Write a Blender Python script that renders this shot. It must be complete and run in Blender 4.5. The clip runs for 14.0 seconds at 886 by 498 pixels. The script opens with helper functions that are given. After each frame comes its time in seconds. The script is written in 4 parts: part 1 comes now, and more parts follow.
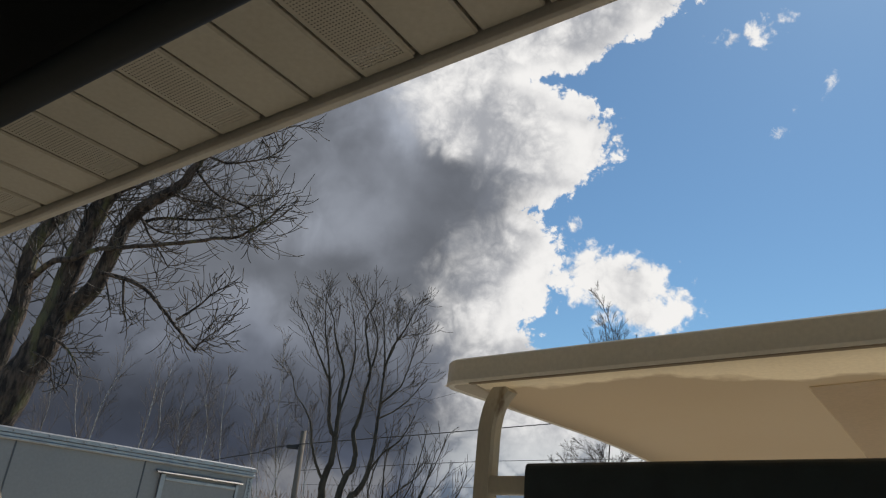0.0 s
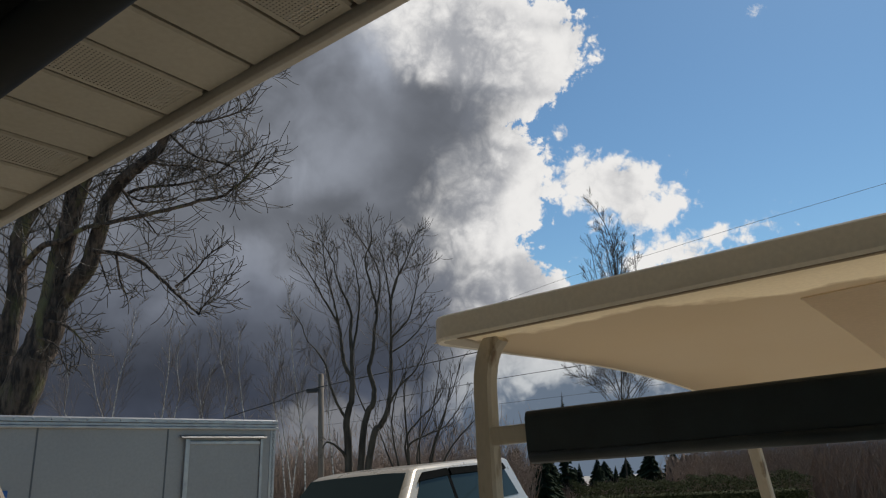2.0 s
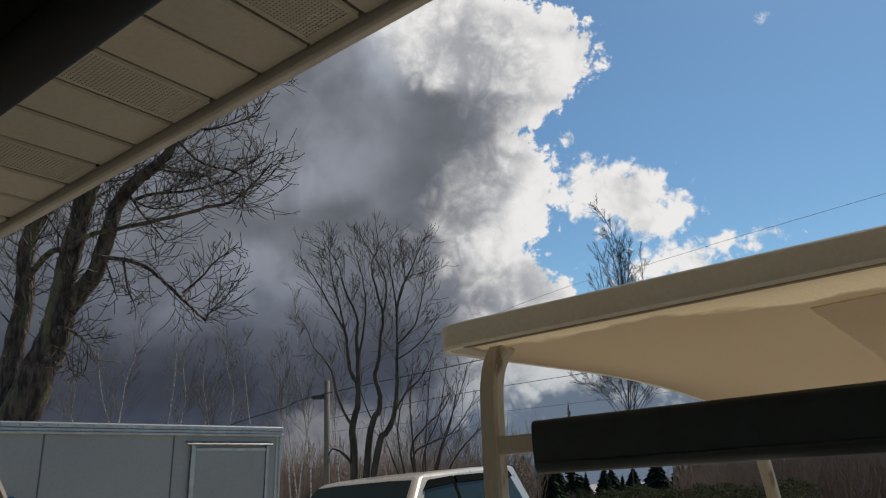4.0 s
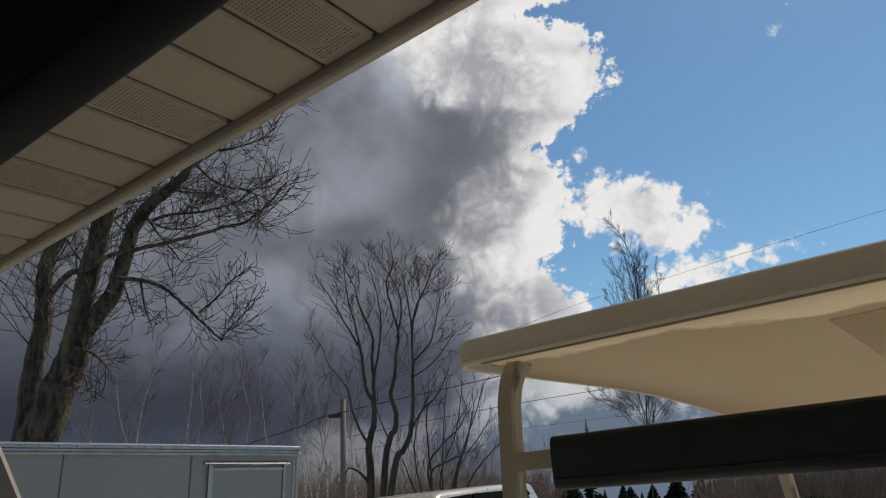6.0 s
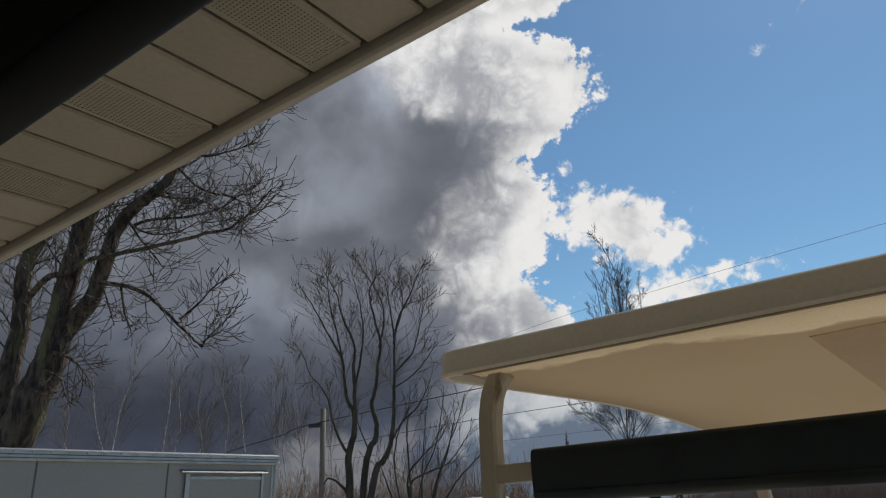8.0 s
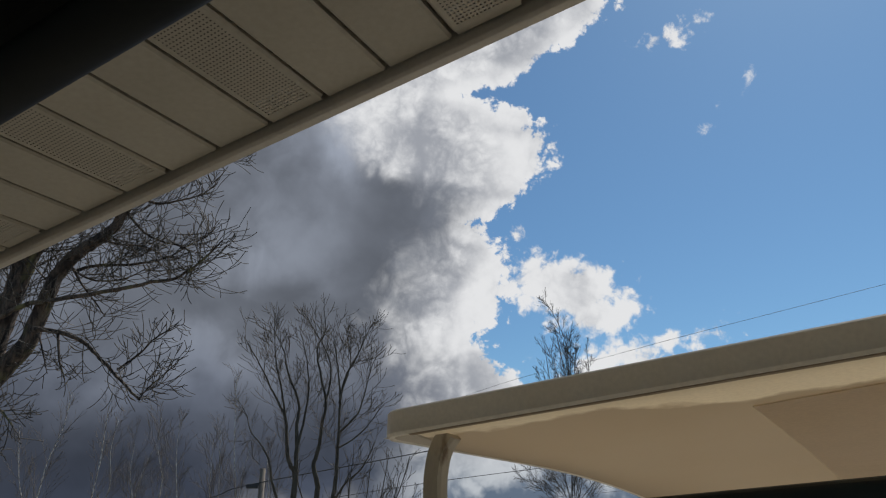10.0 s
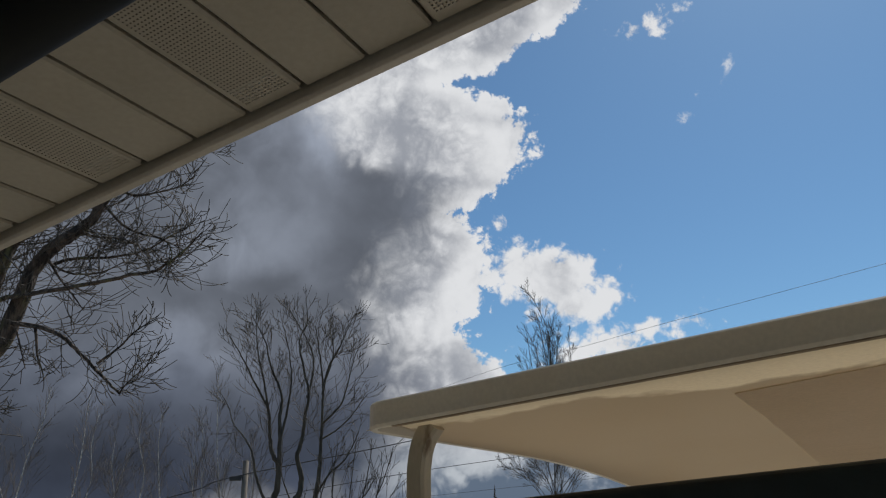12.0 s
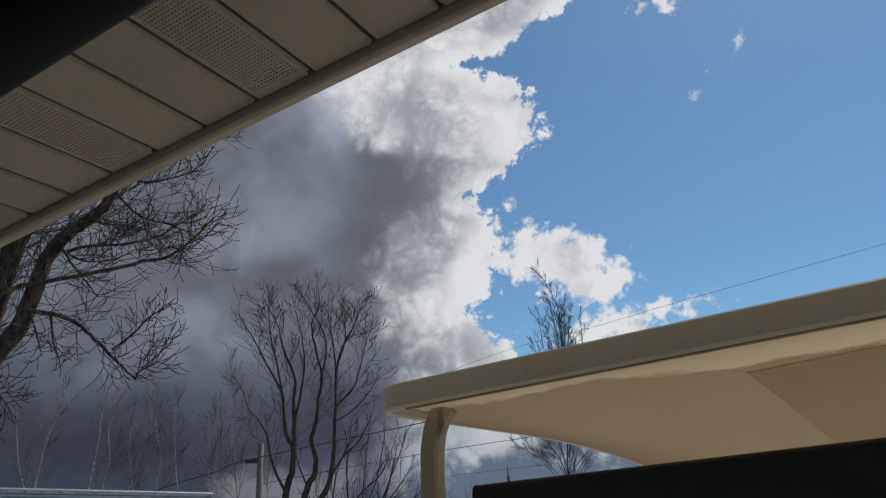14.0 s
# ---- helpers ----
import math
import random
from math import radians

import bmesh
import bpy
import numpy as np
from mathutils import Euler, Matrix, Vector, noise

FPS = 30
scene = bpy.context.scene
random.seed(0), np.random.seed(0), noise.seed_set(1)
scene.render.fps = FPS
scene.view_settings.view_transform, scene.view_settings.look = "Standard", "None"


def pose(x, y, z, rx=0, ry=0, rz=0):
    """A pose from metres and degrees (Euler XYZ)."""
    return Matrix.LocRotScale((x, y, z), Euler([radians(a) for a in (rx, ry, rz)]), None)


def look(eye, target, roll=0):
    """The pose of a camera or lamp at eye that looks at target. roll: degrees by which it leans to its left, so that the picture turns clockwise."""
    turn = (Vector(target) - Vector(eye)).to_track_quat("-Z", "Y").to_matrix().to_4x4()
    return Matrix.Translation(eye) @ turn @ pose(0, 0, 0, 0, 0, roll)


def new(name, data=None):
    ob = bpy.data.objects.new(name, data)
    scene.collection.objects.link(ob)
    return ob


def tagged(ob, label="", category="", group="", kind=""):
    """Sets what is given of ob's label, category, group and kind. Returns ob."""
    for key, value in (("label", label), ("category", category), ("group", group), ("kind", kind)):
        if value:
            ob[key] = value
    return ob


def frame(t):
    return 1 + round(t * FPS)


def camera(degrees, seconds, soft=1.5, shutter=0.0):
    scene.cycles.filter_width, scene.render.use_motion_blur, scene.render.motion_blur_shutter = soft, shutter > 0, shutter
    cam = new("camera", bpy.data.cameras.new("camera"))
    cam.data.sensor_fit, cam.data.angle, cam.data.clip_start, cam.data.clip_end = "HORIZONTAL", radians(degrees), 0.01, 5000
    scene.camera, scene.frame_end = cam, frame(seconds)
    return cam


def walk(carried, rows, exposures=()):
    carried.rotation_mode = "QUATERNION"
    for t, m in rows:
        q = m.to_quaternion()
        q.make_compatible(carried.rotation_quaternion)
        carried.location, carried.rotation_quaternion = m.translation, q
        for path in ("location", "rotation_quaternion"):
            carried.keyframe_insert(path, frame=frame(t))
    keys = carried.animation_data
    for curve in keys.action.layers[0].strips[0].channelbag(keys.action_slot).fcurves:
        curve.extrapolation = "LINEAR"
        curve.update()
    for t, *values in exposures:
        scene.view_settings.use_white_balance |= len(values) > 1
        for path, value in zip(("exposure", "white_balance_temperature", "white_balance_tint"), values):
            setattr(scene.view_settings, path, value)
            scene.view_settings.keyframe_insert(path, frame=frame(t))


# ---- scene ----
FOV = 61.62
cam = camera(FOV, 14.0, soft=1.2)
# seconds, x, y, z, yaw, pitch, roll
PATH = [
    (0, -0.0316, -0.0325, 1.5632, 0.193, 19.484, 5.956),
    (0.5, -0.0018, -0.0236, 1.6216, 1.872, 19.487, 1.827),
    (1, 0.0003, -0.0054, 1.6203, 1.035, 14.242, -2.099),
    (1.5, 0.0000, 0.0001, 1.6231, -0.001, 14.001, -1.999),
    (2, 0.0012, -0.0052, 1.6214, -0.466, 13.839, -2.215),
    (2.5, 0.0012, -0.0002, 1.6249, -0.361, 13.991, -2.083),
    (5, 0.0007, -0.0046, 1.6247, 0.188, 14.806, -1.989),
    (5.5, -0.0001, -0.0044, 1.6223, 0.331, 15.199, -1.921),
    (6, -0.0011, -0.0080, 1.6227, 1.105, 15.724, -2.431),
    (6.5, -0.0015, -0.0048, 1.6230, 0.572, 16.226, -2.120),
    (7, -0.0012, -0.0034, 1.6213, 0.149, 16.196, -1.655),
    (7.5, -0.0010, -0.0009, 1.6212, -0.516, 16.100, -1.409),
    (8, -0.0015, -0.0049, 1.6223, -0.203, 16.506, -1.673),
    (8.5, -0.0024, -0.0031, 1.6217, -1.415, 17.799, -1.926),
    (8.7, -0.0029, -0.0050, 1.6190, -1.751, 18.574, -1.614),
    (11, -0.0005, 0.0066, 1.6195, -5.436, 21.271, -0.759),
    (11.5, -0.0003, 0.0071, 1.6208, -5.570, 20.871, -1.194),
    (12, -0.0005, 0.0096, 1.6225, -5.631, 20.267, -1.509),
    (12.5, -0.0012, 0.0068, 1.6225, -5.491, 19.931, -1.674),
    (13, -0.0017, 0.0079, 1.6219, -5.184, 19.522, -1.565),
    (13.5, -0.0002, 0.0014, 1.6212, -4.960, 19.345, -1.763),
    (14, -0.0012, 0.0046, 1.6235, -4.751, 18.922, -2.023),
]
walk(cam, [(t, pose(x, y, z, 90 + p, 0, a) @ pose(0, 0, 0, 0, 0, r)) for t, x, y, z, a, p, r in PATH],
     exposures=[(0.0, 0.15, 6650, 10), (0.5, 0.0, 6650, 10), (1.0, 0.13, 6650, 10), (1.5, 0.07, 6650, 10), (2.7, 0.05, 6650, 10), (6.5, 0.03, 6650, 10), (8.5, 0.01, 6550, 10), (11.0, -0.08, 6350, 10), (14.0, -0.12, 6330, 10)])

# ---- light ----
SUN_AZ, SUN_EL = 39.0, 51.0


def sky_world():
    w = bpy.data.worlds.new("sky")
    scene.world = w
    w.use_nodes = True
    nt = w.node_tree
    nt.nodes.clear()
    L = nt.links

    def node(kind, **kw):
        n = nt.nodes.new(kind)
        for k, v in kw.items():
            if k == "operation":
                n.operation = v
        return n

    def put(sock, v):
        if isinstance(v, (int, float)):
            sock.default_value = v
        else:
            L.new(v, sock)

    def m(op, a, b=0.0, c=0.0, clamp=False):
        n = node("ShaderNodeMath", operation=op)
        n.use_clamp = clamp
        put(n.inputs[0], a)
        put(n.inputs[1], b)
        put(n.inputs[2], c)
        return n.outputs[0]

    def smooth(x, lo, hi, a=0.0, b=1.0):
        n = node("ShaderNodeMapRange")
        n.interpolation_type = "SMOOTHSTEP"
        put(n.inputs["Value"], x)
        n.inputs["From Min"].default_value, n.inputs["From Max"].default_value = lo, hi
        n.inputs["To Min"].default_value, n.inputs["To Max"].default_value = a, b
        return n.outputs[0]

    def mixc(f, a, b):
        n = node("ShaderNodeMix")
        n.data_type = "RGBA"
        put(n.inputs["Factor"], f)
        for s, v in ((n.inputs[6], a), (n.inputs[7], b)):
            if isinstance(v, tuple):
                s.default_value = (*v, 1)
            else:
                L.new(v, s)
        return n.outputs[2]

    co = node("ShaderNodeTexCoord").outputs["Generated"]
    sep = node("ShaderNodeSeparateXYZ")
    L.new(co, sep.inputs[0])
    X, Y, Z = sep.outputs
    az = m("DEGREES", m("ARCTAN2", X, Y))
    el = m("DEGREES", m("ARCSINE", Z))

    def nz(scale, detail=6.0, rough=0.55, dist=0.0, off=(0, 0, 0)):
        mp = node("ShaderNodeMapping")
        L.new(co, mp.inputs[0])
        mp.inputs["Location"].default_value = off
        n = node("ShaderNodeTexNoise")
        L.new(mp.outputs[0], n.inputs["Vector"])
        n.inputs["Scale"].default_value, n.inputs["Detail"].default_value = scale, detail
        n.inputs["Roughness"].default_value, n.inputs["Distortion"].default_value = rough, dist
        return m("SUBTRACT", n.outputs[0], 0.5)

    big, mid, fine = nz(9, 4, 0.5), nz(24, 7, 0.56, 0.25, (3, 1, 7)), nz(70, 9, 0.68, 0.35, (1, 5, 2))
    # rounded heads with sharp creases between them
    heads = m("SUBTRACT", m("ABSOLUTE", nz(21, 6, 0.52, 0.3, (3, 1, 7))), 0.085)
    knobs = m("SUBTRACT", m("ABSOLUTE", nz(58, 5, 0.55, 0.3, (7, 2, 4))), 0.085)
    # the cloud bank's edge: azimuth against elevation
    ramp = node("ShaderNodeValToRGB")
    L.new(m("DIVIDE", el, 60.0, clamp=True), ramp.inputs[0])
    edge = [(0.0, 58.0), (4.0, 48.0), (6.5, 17.0), (8.5, 11.8), (10.8, 10.2), (14.0, 7.9), (16.5, 9.2), (19.0, 10.6), (21.5, 10.2), (23.0, 7.7), (25.5, 12.6),
            (28.0, 13.9), (31.0, 12.6), (32.7, 7.6), (34.4, 12.5), (37.5, 20.0), (42.0, 24.0), (60.0, 34.0)]
    cr = ramp.color_ramp
    while len(cr.elements) < len(edge):
        cr.elements.new(0.5)
    for e, (h, a) in zip(cr.elements, edge):
        e.position = h / 60.0
        e.color = (a / 60.0,) * 3 + (1,)
    # past the side the bank closes again far behind, so that the sky goes on as scattered cloud
    body = m("SUBTRACT", m("MULTIPLY", ramp.outputs[0], 60.0), az)
    body = m("MINIMUM", body, m("ADD", az, 100.0))

    def puff(a, h, ra, rh, tilt=0.0):
        c, s = math.cos(radians(tilt)), math.sin(radians(tilt))
        da, dh = m("SUBTRACT", az, a), m("SUBTRACT", el, h)
        p = m("DIVIDE", m("ADD", m("MULTIPLY", da, c), m("MULTIPLY", dh, s)), ra)
        q = m("DIVIDE", m("SUBTRACT", m("MULTIPLY", dh, c), m("MULTIPLY", da, s)), rh)
        r = m("SQRT", m("ADD", m("MULTIPLY", p, p), m("MULTIPLY", q, q)))
        return m("MULTIPLY", m("SUBTRACT", 1.0, r), min(ra, rh))

    puffs = [(14.0, 17.6, 6.0, 2.7, -16), (16.6, 15.6, 3.6, 2.0, 0), (11.3, 18.4, 1.6, 1.5, 0), (10.2, 21.9, 0.9, 0.9, 0),
             (17.6, 12.4, 4.6, 1.75, 4), (21.0, 13.2, 3.6, 0.95, 8), (24.6, 13.6, 1.6, 0.5, 0), (24.4, 35.3, 2.9, 0.55, 10)]
    specks = [(26.2, 28.3, 0.62, 0.5, 20), (30.0, 31.0, 0.9, 0.34, 65), (27.3, 29.6, 0.34, 0.28, 30)]

    def union(rows):
        d = puff(*rows[0])
        for q in rows[1:]:
            d = m("MAXIMUM", d, puff(*q))
        return d
    wisps, dots = union(puffs), union(specks)
    wob = m("ADD", m("ADD", m("MULTIPLY", heads, 12.0), m("MULTIPLY", knobs, 5.5)), m("ADD", m("MULTIPLY", mid, 2.0), m("MULTIPLY", fine, 3.4)))
    sd_body = m("ADD", m("ADD", body, m("MULTIPLY", big, 3.0)), wob)
    sd_wisp = m("ADD", wisps, m("MULTIPLY", wob, 0.55))
    sd_dots = m("SUBTRACT", m("ADD", m("MULTIPLY", dots, 1.3), m("MULTIPLY", fine, 2.6)), 0.2)
    sd = m("MAXIMUM", m("MAXIMUM", sd_body, sd_wisp), sd_dots)
    alpha = smooth(sd, -0.25, 0.85)
    # lit rim and grey belly: the azimuth at which one turns into the other, against elevation
    ramp2 = node("ShaderNodeValToRGB")
    L.new(m("DIVIDE", el, 60.0, clamp=True), ramp2.inputs[0])
    lit = [(0.0, 10.0), (5.0, 6.0), (9.0, 3.8), (12.8, 2.8), (16.3, 2.0), (19.0, 3.3), (21.3, 4.9), (24.0, 6.6), (25.6, 4.8), (27.0, 0.6), (29.0, -2.0), (31.5, -4.0), (36.0, -4.5), (60.0, -6.0)]
    cr = ramp2.color_ramp
    while len(cr.elements) < len(lit):
        cr.elements.new(0.5)
    for e, (h, a) in zip(cr.elements, lit):
        e.position = h / 60.0
        e.color = ((a + 20.0) / 60.0,) * 3 + (1,)
    broad, folds, sway = nz(7, 2, 0.4, 0.6, (2, 2, 9)), nz(15, 4, 0.5, 0.5, (5, 1, 3)), nz(11, 4, 0.5, 0.4, (8, 3, 4))
    deep = m("SUBTRACT", m("SUBTRACT", m("MULTIPLY", ramp2.outputs[0], 60.0), 20.0), az)
    deep = m("ADD", deep, m("ADD", m("MULTIPLY", folds, 9.0), m("ADD", m("MULTIPLY", heads, -9.0), m("MULTIPLY", mid, 3.0))))
    grey = smooth(deep, -2.4, 5.4)
    # thicker and thinner masses of the bank: azimuth, elevation, half widths, stops
    waz, wel = m("ADD", az, m("MULTIPLY", folds, 13.0)), m("ADD", el, m("MULTIPLY", sway, 9.0))
    stops = m("ADD", m("MULTIPLY", broad, 0.9), m("ADD", m("MULTIPLY", folds, 1.0), m("MULTIPLY", mid, 0.35)))
    for a, h, ra, rh, st in ((-8.0, 21.0, 6.0, 3.2, 0.55), (-13.5, 12.3, 4.0, 2.2, 0.62), (-10.0, 15.6, 8.0, 1.8, -0.42), (0.5, 24.3, 4.0, 2.6, -0.30), (-1.6, 18.5, 3.0, 3.6, -0.34),
                             (-20.0, 4.5, 12.0, 3.6, -0.95), (-32.0, 4.0, 9.0, 6.0, -0.6), (-4.6, 5.8, 6.0, 2.2, -0.35), (-4.0, 30.5, 5.0, 3.6, 0.95), (-16.0, 24.0, 4.0, 5.0, -0.15), (-20.0, 9.5, 5.0, 1.6, 0.35)):
        p, q = m("DIVIDE", m("SUBTRACT", waz, a), ra), m("DIVIDE", m("SUBTRACT", wel, h), rh)
        bell = m("EXPONENT", m("MULTIPLY", m("ADD", m("MULTIPLY", p, p), m("MULTIPLY", q, q)), -1.0))
        stops = m("MULTIPLY_ADD", bell, st, stops)
    low = smooth(m("ADD", el, m("MULTIPLY", broad, 8.0)), 0.5, 17.0)
    belly = mixc(low, (0.068, 0.083, 0.122), (0.152, 0.167, 0.198))
    bm_ = node("ShaderNodeVectorMath", operation="SCALE")
    L.new(belly, bm_.inputs[0])
    L.new(m("POWER", 2.0, stops), bm_.inputs["Scale"])
    glare = m("ADD", m("ADD", m("MULTIPLY", nz(14, 2, 0.45, 0.5, (6, 2, 2)), 0.6), m("ADD", m("MULTIPLY", heads, 0.75), m("MULTIPLY", knobs, 0.35))), m("MULTIPLY", smooth(sd, 5.0, 0.3), 0.14))
    white = mixc(smooth(glare, -0.22, 0.17), (0.34, 0.355, 0.39), (0.80, 0.80, 0.80))
    strip = m("MULTIPLY", smooth(m("ADD", el, m("MULTIPLY", folds, 7.0)), 3.9, 1.5), m("MULTIPLY", smooth(m("ADD", az, m("MULTIPLY", mid, 14.0)), -15.0, -10.0), smooth(m("ADD", az, m("MULTIPLY", mid, 16.0)), 0.0, -5.0)))
    cloud = mixc(grey, white, bm_.outputs[0])
    cloud = mixc(m("MULTIPLY", strip, 0.24), cloud, (0.56, 0.555, 0.54))
    cloud = mixc(m("MULTIPLY", smooth(el, 8.0, 3.0), smooth(az, -3.0, 5.0)), cloud, mixc(smooth(m("ADD", m("ADD", folds, m("MULTIPLY", heads, 0.8)), m("MULTIPLY_ADD", el, 0.06, -0.15)), -0.12, 0.14), (0.125, 0.165, 0.225), (0.50, 0.53, 0.56)))
    sky = node("ShaderNodeTexSky")
    sky.sky_type = "NISHITA"
    sky.sun_disc = False
    sky.sun_elevation, sky.sun_rotation = radians(SUN_EL), radians(SUN_AZ)
    sky.air_density, sky.dust_density, sky.ozone_density = 1.0, 0.28, 3.0
    blue = node("ShaderNodeVectorMath", operation="MULTIPLY")
    L.new(sky.outputs[0], blue.inputs[0])
    blue.inputs[1].default_value = (0.0605, 0.080, 0.0855)
    out = node("ShaderNodeOutputWorld")
    bg = node("ShaderNodeBackground")
    L.new(mixc(alpha, blue.outputs[0], cloud), bg.inputs[0])
    bg.inputs[1].default_value = 1.0
    L.new(bg.outputs[0], out.inputs[0])


sky_world()
sun = new("sun", bpy.data.lights.new("sun", "SUN"))
sun.data.energy, sun.data.angle, sun.data.color = 3.6, radians(0.53), (1.0, 0.95, 0.87)
sd_ = Vector((math.sin(radians(SUN_AZ)) * math.cos(radians(SUN_EL)), math.cos(radians(SUN_AZ)) * math.cos(radians(SUN_EL)), math.sin(radians(SUN_EL))))
sun.matrix_world = look(sd_ * 50, (0, 0, 0))


# ---- materials ----
def material(name, base, second=None, rough=0.6, scale=8.0, fine=120.0, bump=0.15, metal=0.0, mix=(0.35, 0.7), vary=0.0, translucent=None,
             coat=0.0, spec=0.5, stretch=(1, 1, 1), relief=0.01, far_tone=None, third=None, tscale=2.0, tmix=(0.55, 0.7)):
    mt = bpy.data.materials.new(name)
    mt.use_nodes = True
    nt = mt.node_tree
    N, L = nt.nodes, nt.links
    b = N["Principled BSDF"]
    co = N.new("ShaderNodeTexCoord")
    mp = N.new("ShaderNodeMapping")
    mp.inputs["Scale"].default_value = stretch
    L.new(co.outputs["Object"], mp.inputs[0])

    def nz(s, d=5):
        n = N.new("ShaderNodeTexNoise")
        n.inputs["Scale"].default_value, n.inputs["Detail"].default_value = s, d
        L.new(mp.outputs[0], n.inputs["Vector"])
        return n.outputs[0]

    def rng(x, lo, hi, a=0.0, c=1.0):
        n = N.new("ShaderNodeMapRange")
        L.new(x, n.inputs[0])
        for i, v in enumerate((lo, hi, a, c)):
            n.inputs[i + 1].default_value = v
        return n.outputs[0]

    def mixc(f, a, c):
        n = N.new("ShaderNodeMix")
        n.data_type = "RGBA"
        L.new(f, n.inputs[0])
        for s, v in ((n.inputs[6], a), (n.inputs[7], c)):
            if isinstance(v, tuple):
                s.default_value = (*v, 1)
            else:
                L.new(v, s)
        return n.outputs[2]

    second = second or tuple(c * 0.82 for c in base)
    g1, g2 = nz(scale), nz(fine, 3)
    col = mixc(rng(g1, *mix), base, second)
    col = mixc(rng(g2, 0.3, 0.8, 0.0, 0.35), col, tuple(c * 0.7 for c in second))
    if third:
        col = mixc(rng(nz(tscale, 6), *tmix), col, third)
    if far_tone:
        # a second tone whose edge runs unevenly along y
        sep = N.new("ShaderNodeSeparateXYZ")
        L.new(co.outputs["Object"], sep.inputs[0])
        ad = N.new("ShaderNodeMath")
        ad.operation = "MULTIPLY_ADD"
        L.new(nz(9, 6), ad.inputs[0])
        ad.inputs[1].default_value = far_tone[2] * 2
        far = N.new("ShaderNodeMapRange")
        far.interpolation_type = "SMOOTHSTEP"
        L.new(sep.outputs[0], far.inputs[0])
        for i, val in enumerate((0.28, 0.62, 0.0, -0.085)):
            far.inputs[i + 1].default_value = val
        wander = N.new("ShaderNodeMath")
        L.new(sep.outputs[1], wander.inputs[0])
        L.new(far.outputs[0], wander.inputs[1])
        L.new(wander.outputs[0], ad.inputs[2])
        col = mixc(rng(ad.outputs[0], far_tone[1] + far_tone[2] - 0.012, far_tone[1] + far_tone[2] + 0.012, 0.0, 0.9), col, far_tone[0])
    if vary:
        oi = N.new("ShaderNodeObjectInfo")
        hs = N.new("ShaderNodeHueSaturation")
        L.new(rng(oi.outputs["Random"], 0, 1, 1 - vary, 1 + vary), hs.inputs["Value"])
        L.new(col, hs.inputs["Color"])
        col = hs.outputs[0]
    L.new(col, b.inputs["Base Color"])
    b.inputs["Metallic"].default_value = metal
    L.new(rng(g1, 0.2, 0.8, max(0.02, rough - 0.1), min(1, rough + 0.12)), b.inputs["Roughness"])
    b.inputs["Coat Weight"].default_value = coat
    b.inputs["Specular IOR Level"].default_value = spec
    if bump:
        bp = N.new("ShaderNodeBump")
        bp.inputs["Strength"].default_value, bp.inputs["Distance"].default_value = bump, relief
        L.new(g2, bp.inputs["Height"])
        L.new(bp.outputs[0], b.inputs["Normal"])
    if translucent:
        tr = N.new("ShaderNodeBsdfTranslucent")
        tint = N.new("ShaderNodeMix")
        tint.data_type, tint.blend_type = "RGBA", "MULTIPLY"
        tint.inputs[0].default_value = 1.0
        tint.inputs[7].default_value = (*translucent[0], 1)
        L.new(col, tint.inputs[6])
        L.new(tint.outputs[2], tr.inputs[0])
        ms = N.new("ShaderNodeMixShader")
        ms.inputs[0].default_value = translucent[1]
        L.new(b.outputs[0], ms.inputs[1])
        L.new(tr.outputs[0], ms.inputs[2])
        L.new(ms.outputs[0], N["Material Output"].inputs[0])
    return mt


def glass(name, tint=(0.018, 0.028, 0.025)):
    mt = bpy.data.materials.new(name)
    mt.use_nodes = True
    b = mt.node_tree.nodes["Principled BSDF"]
    b.inputs["Base Color"].default_value = (*tint, 1)
    b.inputs["Roughness"].default_value = 0.03
    b.inputs["IOR"].default_value = 1.4
    b.inputs["Specular IOR Level"].default_value = 0.2
    return mt


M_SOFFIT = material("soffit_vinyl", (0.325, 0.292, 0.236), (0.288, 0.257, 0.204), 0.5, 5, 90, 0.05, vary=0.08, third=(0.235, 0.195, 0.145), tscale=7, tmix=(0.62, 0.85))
M_FASCIA = material("fascia_paint", (0.43, 0.39, 0.335), (0.375, 0.34, 0.29), 0.45, 6, 150, 0.04, third=(0.30, 0.26, 0.2), tscale=14, tmix=(0.66, 0.85))
M_DARKWOOD = material("attic_dark", (0.10, 0.085, 0.07), rough=0.9)
M_WALL = material("wall_siding", (0.5, 0.47, 0.4), rough=0.6)
M_ROOF = material("roof_shingle", (0.12, 0.115, 0.11), (0.08, 0.08, 0.08), 0.9, 30, 300, 0.5)
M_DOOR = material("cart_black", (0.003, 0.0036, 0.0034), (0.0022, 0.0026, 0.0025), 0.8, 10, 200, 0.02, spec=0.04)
M_RUBBER = material("rubber", (0.006, 0.0075, 0.0078), (0.005, 0.006, 0.0064), 0.5, 12, 260, 0.02, spec=0.14)
M_RIM = material("rim_rubber", (0.006, 0.0078, 0.0082), (0.005, 0.0062, 0.0066), 0.5, 12, 260, 0.01, spec=0.10)
M_CART = material("cart_plastic", (0.77, 0.705, 0.585), (0.74, 0.67, 0.55), 0.42, 3, 140, 0.03, translucent=((1.0, 0.96, 0.88), 0.55), third=(0.5, 0.43, 0.32), tscale=5, tmix=(0.6, 0.85))
M_SKIRT = material("skirt_plastic", (0.86, 0.80, 0.69), (0.82, 0.755, 0.64), 0.42, 3, 140, 0.01, translucent=((1.0, 0.95, 0.88), 0.12), third=(0.74, 0.67, 0.55), tscale=5, tmix=(0.6, 0.85))
